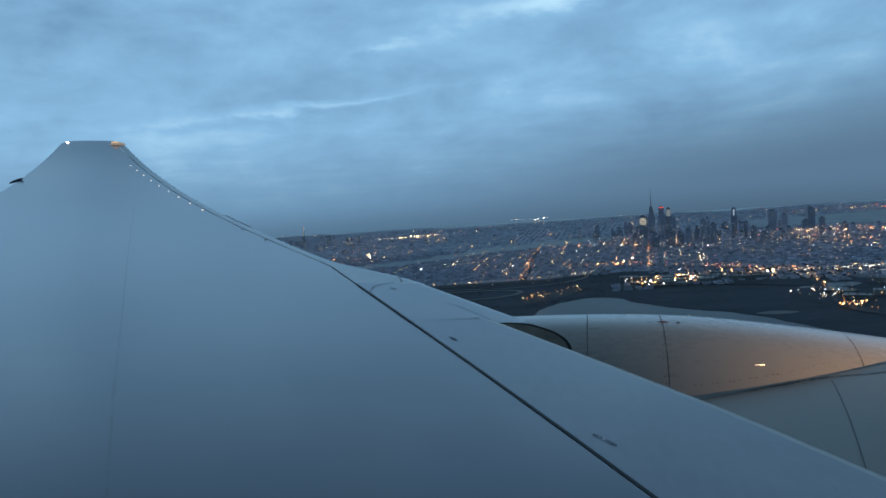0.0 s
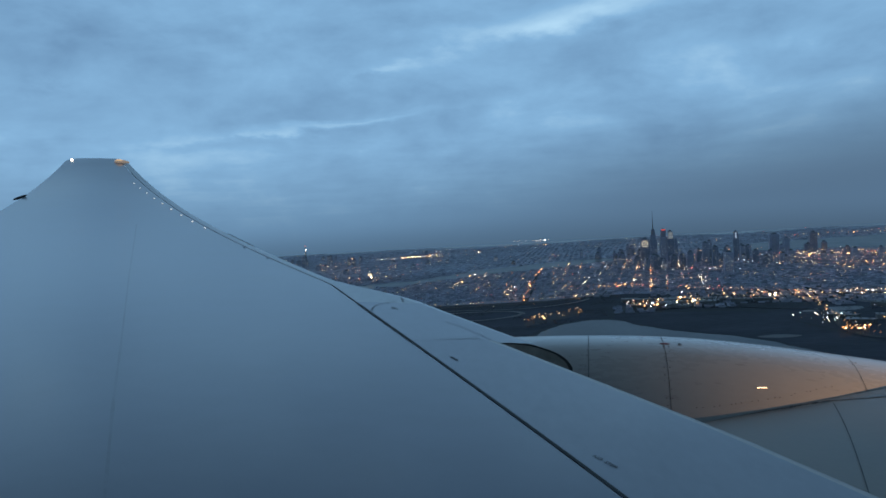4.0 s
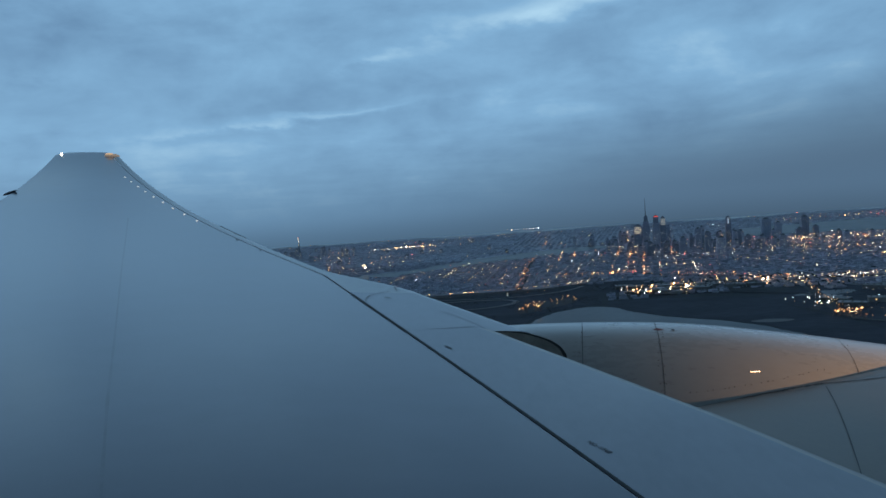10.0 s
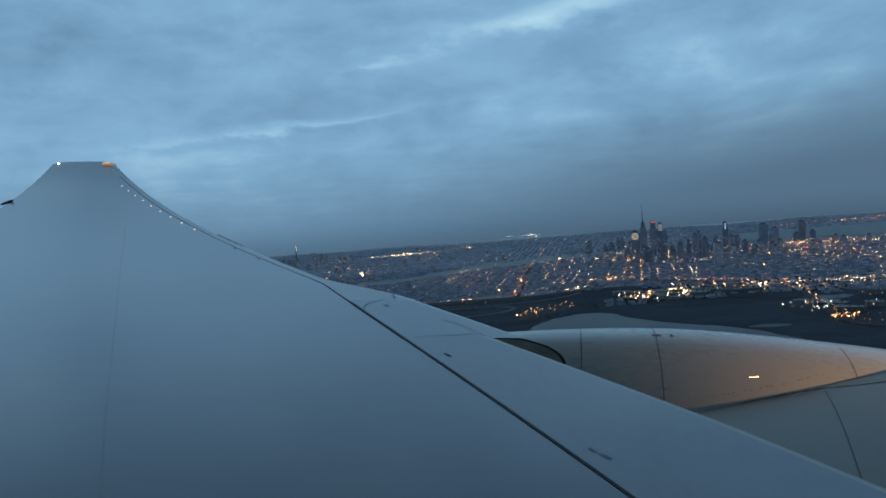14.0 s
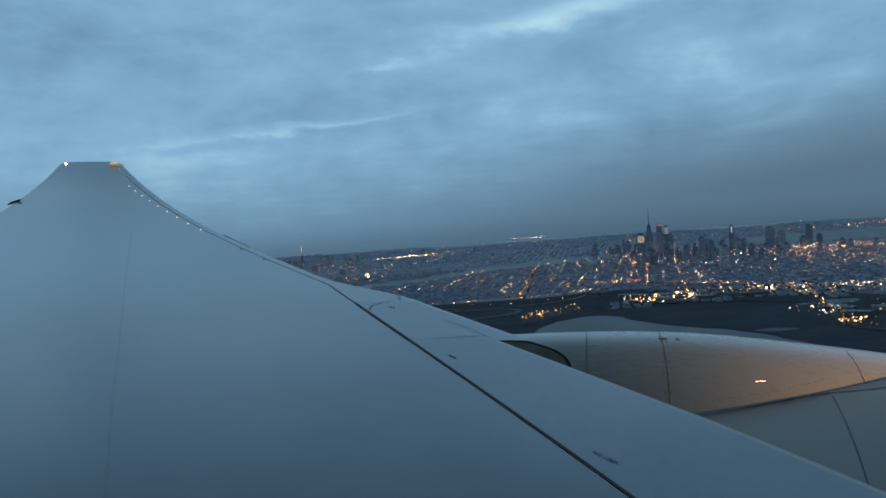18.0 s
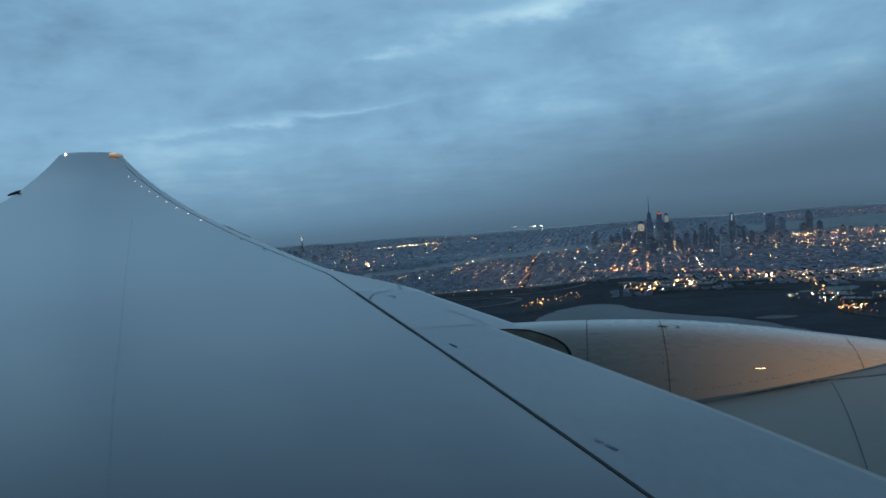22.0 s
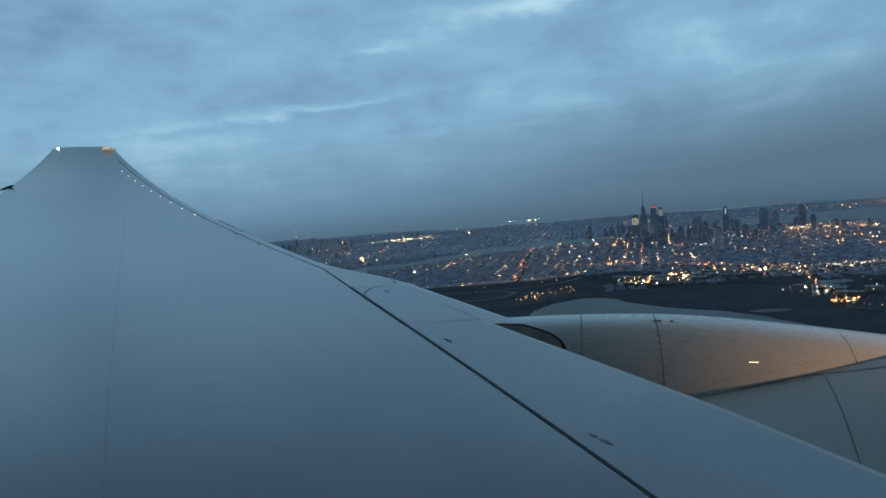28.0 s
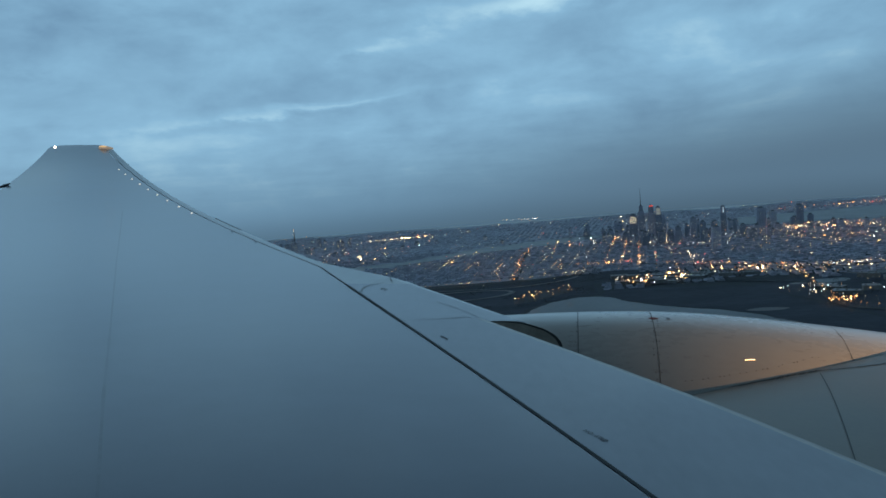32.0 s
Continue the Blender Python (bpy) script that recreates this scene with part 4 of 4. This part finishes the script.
for v in bm.verts:
    if v.co.z > 1.1:
        v.co.x *= 0.72
        v.co.y *= 0.72
ROOF_ME = from_bm("roof", bm, TAR)
STACK_ME = from_bm("chimney", box_bm((0.18, -0.08, 1.1), (0.28, 0.08, 1.5)), HOUSE)
for x, y, w, d, h, turn in near:
    ob = tagged(new("house"), "low dark brick house in a tight row", "house", "row houses")
    ob.matrix_world = pose(x, y, 0, 0, 0, math.degrees(turn))
    for nm, me in (("wall", WALLS[0]), ("roof", ROOF_ME)):
        top = part(nm, me, ob)
        top.matrix_local = Matrix.Diagonal((w, d, h, 1))
    part("chimney", STACK_ME, top)
tagged(new("row_houses", roofed("row_houses", mid_v, mid_f, HOUSE)), "dense blocks of low dark brick row houses", "houses", kind="stuff")
tagged(new("far_buildings", roofed("far_buildings", far_v, far_f, HAZED_WALL)), "far city blocks with haze put into their pale walls", "buildings", kind="stuff")


def scatter(kind_list, n, x0, x1, y0, y1, sizes, z=8.0, line=None):
    for _ in range(n):
        t = rng.random()
        x = x0 + (x1 - x0) * (t if line else rng.random())
        y = y0 + (y1 - y0) * (t if line else rng.random()) + (rng.gauss(0, line) if line else 0)
        spots[rng.choice(kind_list)].append((x, y, z + rng.uniform(-2, 3), rng.choice(sizes) * 0.74))


scatter(("warm", "amber", "cool", "amber", "amber"), 76, 395, 560, 1700, 1815, (0.7, 0.9, 1.2, 1.7, 2.2))
scatter(("amber", "sodium", "warm"), 60, 540, 830, 1760, 1860, (0.6, 0.8, 1.1, 1.5))
scatter(("warm", "cool", "teal", "amber"), 34, 640, 760, 1370, 1500, (0.5, 0.7, 1.0))
scatter(("sodium", "amber"), 40, 330, 520, 2130, 2190, (0.8, 1.1, 1.4))
scatter(("red", "sodium", "sodium"), 60, 498, 850, 2170, 1800, (0.6, 0.8, 1.0), line=14)
scatter(("warm", "warm", "cool", "amber"), 80, -345, -20, 3900, 4030, (0.8, 1.1, 1.6, 2.6), line=18)
scatter(("warm", "cool", "warm"), 34, 415, 640, 4840, 4760, (0.8, 1.1, 1.4, 2.2), z=22, line=14)
scatter(("warm", "sodium", "warm"), 44, 1300, 1560, 2880, 2800, (1.0, 1.5, 2.0), line=40)
scatter(("sodium", "amber", "warm", "red"), 70, 1750, 2900, 4150, 4250, (1.4, 1.8, 2.4), line=70)
scatter(("sodium", "amber"), 30, 1180, 1420, 2180, 2240, (0.8, 1.2), line=20)
scatter(("sodium", "amber", "warm"), 26, 1100, 1500, 2500, 2480, (0.9, 1.3), line=30)
scatter(("warm", "cool"), 26, 700, 960, 2560, 2480, (0.8, 1.1), line=10)
for kind, word in (("sodium", "orange sodium"), ("amber", "amber"), ("warm", "warm white"), ("cool", "cool white"), ("red", "red"), ("teal", "greenish")):
    lamp_cloud(f"{kind}_street_lights", spots[kind], kind, f"{word} street lights scattered through the dark city")

# ---- towers ----
PANE = from_bm("window", box_bm((-0.5, -0.5, -0.5), (0.5, 0.5, 0.5)), LIT_WINDOW)
PANES = [PANE]
for m in (LIT_DIM, LIT_COOL):
    me = PANE.copy()
    me.materials[0] = m
    PANES.append(me)


def pane(parent, x, y, z, w, h, which):
    ob = part("window", PANES[which], parent)
    ob.matrix_local = Matrix.Translation((x, y, z)) @ Matrix.Diagonal((w, 0.5, h, 1))


def tower(x, y, w, d, h, steps=1, lit=6, label="dark high-rise tower rising from the city", spire=0.0, turn=-11.0, crown=None, seed=0):
    r = random.Random(int(x * 3 + y * 7) + seed)
    ob = tagged(new("skyscraper"), label, "skyscraper", "skyline towers")
    ob.matrix_world = pose(x, y, 0, 0, 0, turn)
    z = 0.0
    for i in range(steps):
        k = 1 - 0.24 * i
        top = h * (0.55 + 0.45 * (i + 1) / steps) if steps > 1 else h
        wall = part("wall", from_bm("wall", box_bm((-w * k / 2, -d * k / 2, z), (w * k / 2, d * k / 2, top), 0.4), TOWER), ob)
        # pilasters on the front that give the facade its vertical relief
        n = max(2, int(w * k / 5))
        for j in range(n + 1):
            px = -w * k / 2 + w * k * j / n
            part("pilaster", from_bm("pilaster", box_bm((px - 0.35, -d * k / 2 - 0.5, z), (px + 0.35, -d * k / 2 + 0.1, top - 1)), TOWER), wall) if h > 60 else None
        z = top
    roof = part("roof", from_bm("roof", box_bm((-w * k / 3, -d * k / 3, h), (w * k / 3, d * k / 3, h + 3), 0.3), SLAB), ob)
    part("plant_room", from_bm("plant_room", box_bm((-w * k / 6, -d * k / 6, h + 3), (w * k / 5, d * k / 6, h + 6)), SLAB), roof)
    if spire:
        bm = bmesh.new()
        bmesh.ops.create_cone(bm, cap_ends=True, segments=8, radius1=w * k * 0.12, radius2=0.25, depth=spire, matrix=Matrix.Translation((0, 0, h + 6 + spire / 2)))
        part("spire", from_bm("spire", bm, STEEL), ob)
    for _ in range(lit * 2):
        pane(ob, r.uniform(-0.42, 0.42) * w, -d / 2 - 0.35, r.uniform(0.12, 0.52 if steps > 1 else 0.95) * h, r.uniform(1.2, 3.0), r.uniform(1.0, 2.0), r.choice((0, 1, 1, 1, 1, 2)))
    if crown:
        m, z0, z1, cw = crown
        part("lit_crown", from_bm("lit_crown", box_bm((-cw / 2, -d / 2 - 0.8, z0), (cw / 2, -d / 2 - 0.3, z1)), m), ob, "lit band near the top")
    return ob


tower(798, 3035, 26, 26, 118, 3, 8, "slender stepped tower with a tall spire", 66, seed=1)
wide = tower(773, 3067, 30, 26, 84, 1, 3, "broad tower with a warmly lit upper facade")
for i in range(4):
    for j in range(4):
        pane(wide, -9.6 + i * 6.4, -13.4, 56 + j * 6.6, 5.0, 4.6, 0 if (i + j) % 3 else 1)
tower(826, 2997, 24, 24, 118, 2, 6, "dark tower with a red lit top", crown=(LAMPS["red"], 117, 120, 15), seed=2)
hall = tower(846, 2974, 22, 22, 112, 2, 6, "pale tower with a floodlit top")
for j in range(4):
    pane(hall, 0, -11.6, 88 + j * 6, 15, 4.6, 1)
tower(1100, 2999, 20, 20, 96, 2, 4, "tower with a bright vertical light strip", crown=(LIT_COOL, 72, 94, 3), seed=3)
tower(850, 2380, 26, 24, 66, 1, 14, "pale apartment tower with scattered lit windows")
tower(1290, 3110, 34, 26, 74, 1, 2)
tower(1330, 3090, 22, 26, 58, 1, 2)
tower(1420, 3060, 26, 26, 76, 1, 2)
for _ in range(96):
    x = rng.gauss(930, 270)
    y = rng.uniform(2620, 3450)
    if x < 560 or not built(x, y):
        continue
    h = rng.uniform(16, 38) + 44 * max(0, 1 - abs(x - 900) / 330) * rng.random()
    tower(x, y, rng.uniform(11, 26), rng.uniform(12, 20), h, rng.choice((1, 1, 2)), rng.randint(1, 4))
for _ in range(14):
    x, y = rng.uniform(-780, 640), rng.uniform(3150, 4300)
    if built(x, y):
        tower(x, y, rng.uniform(14, 26), 16, rng.uniform(10, 20), 1, rng.randint(2, 4), "far apartment tower with few lit windows")
for x in (-700, -672, -655, -560, -548, -430, -455, -408):
    tower(x, rng.uniform(3600, 3900), rng.uniform(12, 20), 14, rng.uniform(26, 48), 1, 7, "apartment tower with many lit windows")

# lattice mast with lamps
mast = tagged(new("radio_mast"), "thin tapered mast with red and white lamps", "mast")
mast.matrix_world = pose(-742, 4213, 0)
bm = bmesh.new()
bmesh.ops.create_cone(bm, cap_ends=True, segments=6, radius1=5, radius2=1.2, depth=86, matrix=Matrix.Translation((0, 0, 43)))
part("shaft", from_bm("shaft", bm, STEEL), mast)
for z, k in ((87, "red"), (81, "warm"), (74, "warm"), (66, "cool"), (56, "warm"), (44, "warm")):
    bm = bmesh.new()
    bmesh.ops.create_icosphere(bm, subdivisions=1, radius=1.4, matrix=Matrix.Translation((0, -4, z)))
    part("lamp", from_bm("lamp", bm, LAMPS[k]), mast, f"{k} lamp")

# floodlights over a sports ground
flood = tagged(new("floodlight_mast"), "bright white floodlight mast over a sports ground", "floodlight")
flood.matrix_world = pose(-274, 2860, 0)
part("pole", from_bm("pole", box_bm((-0.6, -0.6, 0), (0.6, 0.6, 18), 0.2), STEEL), flood)
for dx, dz, r in ((0, 17, 5.6), (-7, 18, 2.2), (3, 9, 2.0)):
    bm = bmesh.new()
    bmesh.ops.create_icosphere(bm, subdivisions=2, radius=r, matrix=Matrix.Translation((dx, -2, dz)))
    part("lamp_bank", from_bm("lamp_bank", bm, LAMPS["warm"]), flood, "glaring lamp bank")

# ---- sheds ----
def shed(x, y, w, d, h, turn):
    ob = tagged(new("warehouse"), "long low warehouse with a pale flat roof", "warehouse", "warehouses by the water")
    ob.matrix_world = pose(x, y, 0, 0, 0, turn)
    wall = part("wall", from_bm("wall", box_bm((-w / 2, -d / 2, 0), (w / 2, d / 2, h), 0.2), SHED_WALL), ob)
    roof = part("roof", from_bm("roof", box_bm((-w / 2 - 0.4, -d / 2 - 0.4, h), (w / 2 + 0.4, d / 2 + 0.4, h + 0.7), 0.2), SHED_ROOF), ob)
    for i in range(3):
        part("roof_vent", from_bm("roof_vent", box_bm((-w / 3 + i * w / 3 - 1.5, -1.5, h + 0.7), (-w / 3 + i * w / 3 + 1.5, 1.5, h + 2.2), 0.2), SHED_WALL), roof)
    for i in range(2):
        part("loading_door", from_bm("loading_door", box_bm((-w / 4 + i * w / 2 - 2, -d / 2 - 0.3, 0), (-w / 4 + i * w / 2 + 2, -d / 2 + 0.1, 4.2)), SLAB), wall)


for _ in range(26):
    shed(rng.uniform(400, 700), rng.uniform(1705, 1850), rng.uniform(24, 52), rng.uniform(14, 24), rng.uniform(6, 10), rng.uniform(-20, 5))
for _ in range(14):
    shed(rng.uniform(700, 1050), rng.uniform(1380, 1640), rng.uniform(24, 60), rng.uniform(14, 26), rng.uniform(6, 9), rng.uniform(-50, -20))

# ---- woods along the shore ----
tree_v, tree_f = [], []
OCT = [(1, 0, 0), (-1, 0, 0), (0, 1, 0), (0, -1, 0), (0, 0, 1), (0, 0, -1)]
OCT_F = [(0, 2, 4), (2, 1, 4), (1, 3, 4), (3, 0, 4), (2, 0, 5), (1, 2, 5), (3, 1, 5), (0, 3, 5)]


def tree(x, y, h):
    for _ in range(13):
        a, q = rng.uniform(0, 6.283), rng.random() ** 0.6
        c = (x + math.cos(a) * q * h * 0.36, y + math.sin(a) * q * h * 0.36, h * rng.uniform(0.35, 1.0) * (1 - 0.3 * q))
        s = h * rng.uniform(0.07, 0.15)
        k = len(tree_v)
        tree_v.extend((c[0] + o[0] * s * rng.uniform(0.7, 1.3), c[1] + o[1] * s * rng.uniform(0.7, 1.3), c[2] + o[2] * s * rng.uniform(0.6, 1.1)) for o in OCT)
        tree_f.extend(tuple(k + i for i in q3) for q3 in OCT_F)
    k = len(tree_v)
    tree_v.extend(((x - 0.3, y, 0), (x + 0.3, y, 0), (x, y + 0.3, 0), (x, y, h * 0.7)))
    tree_f.extend(((k, k + 1, k + 3), (k + 1, k + 2, k + 3), (k + 2, k, k + 3)))


count = 0
while count < 2300:
    x, y = rng.uniform(-150, 1150), rng.uniform(1180, 2100)
    if inside((x, y), BAY) or not any(inside((x, y), m) for m in MARSHES[1:]) or noise.noise((x * 0.014, y * 0.011, 2)) < 0.06:
        continue
    tree(x, y, rng.uniform(1.5, 3.0))
    count += 1
tagged(new("shore_woods", mesh_of("shore_woods", tree_v, tree_f, LEAF)), "dark leafless woods along the shore", "trees", kind="stuff")
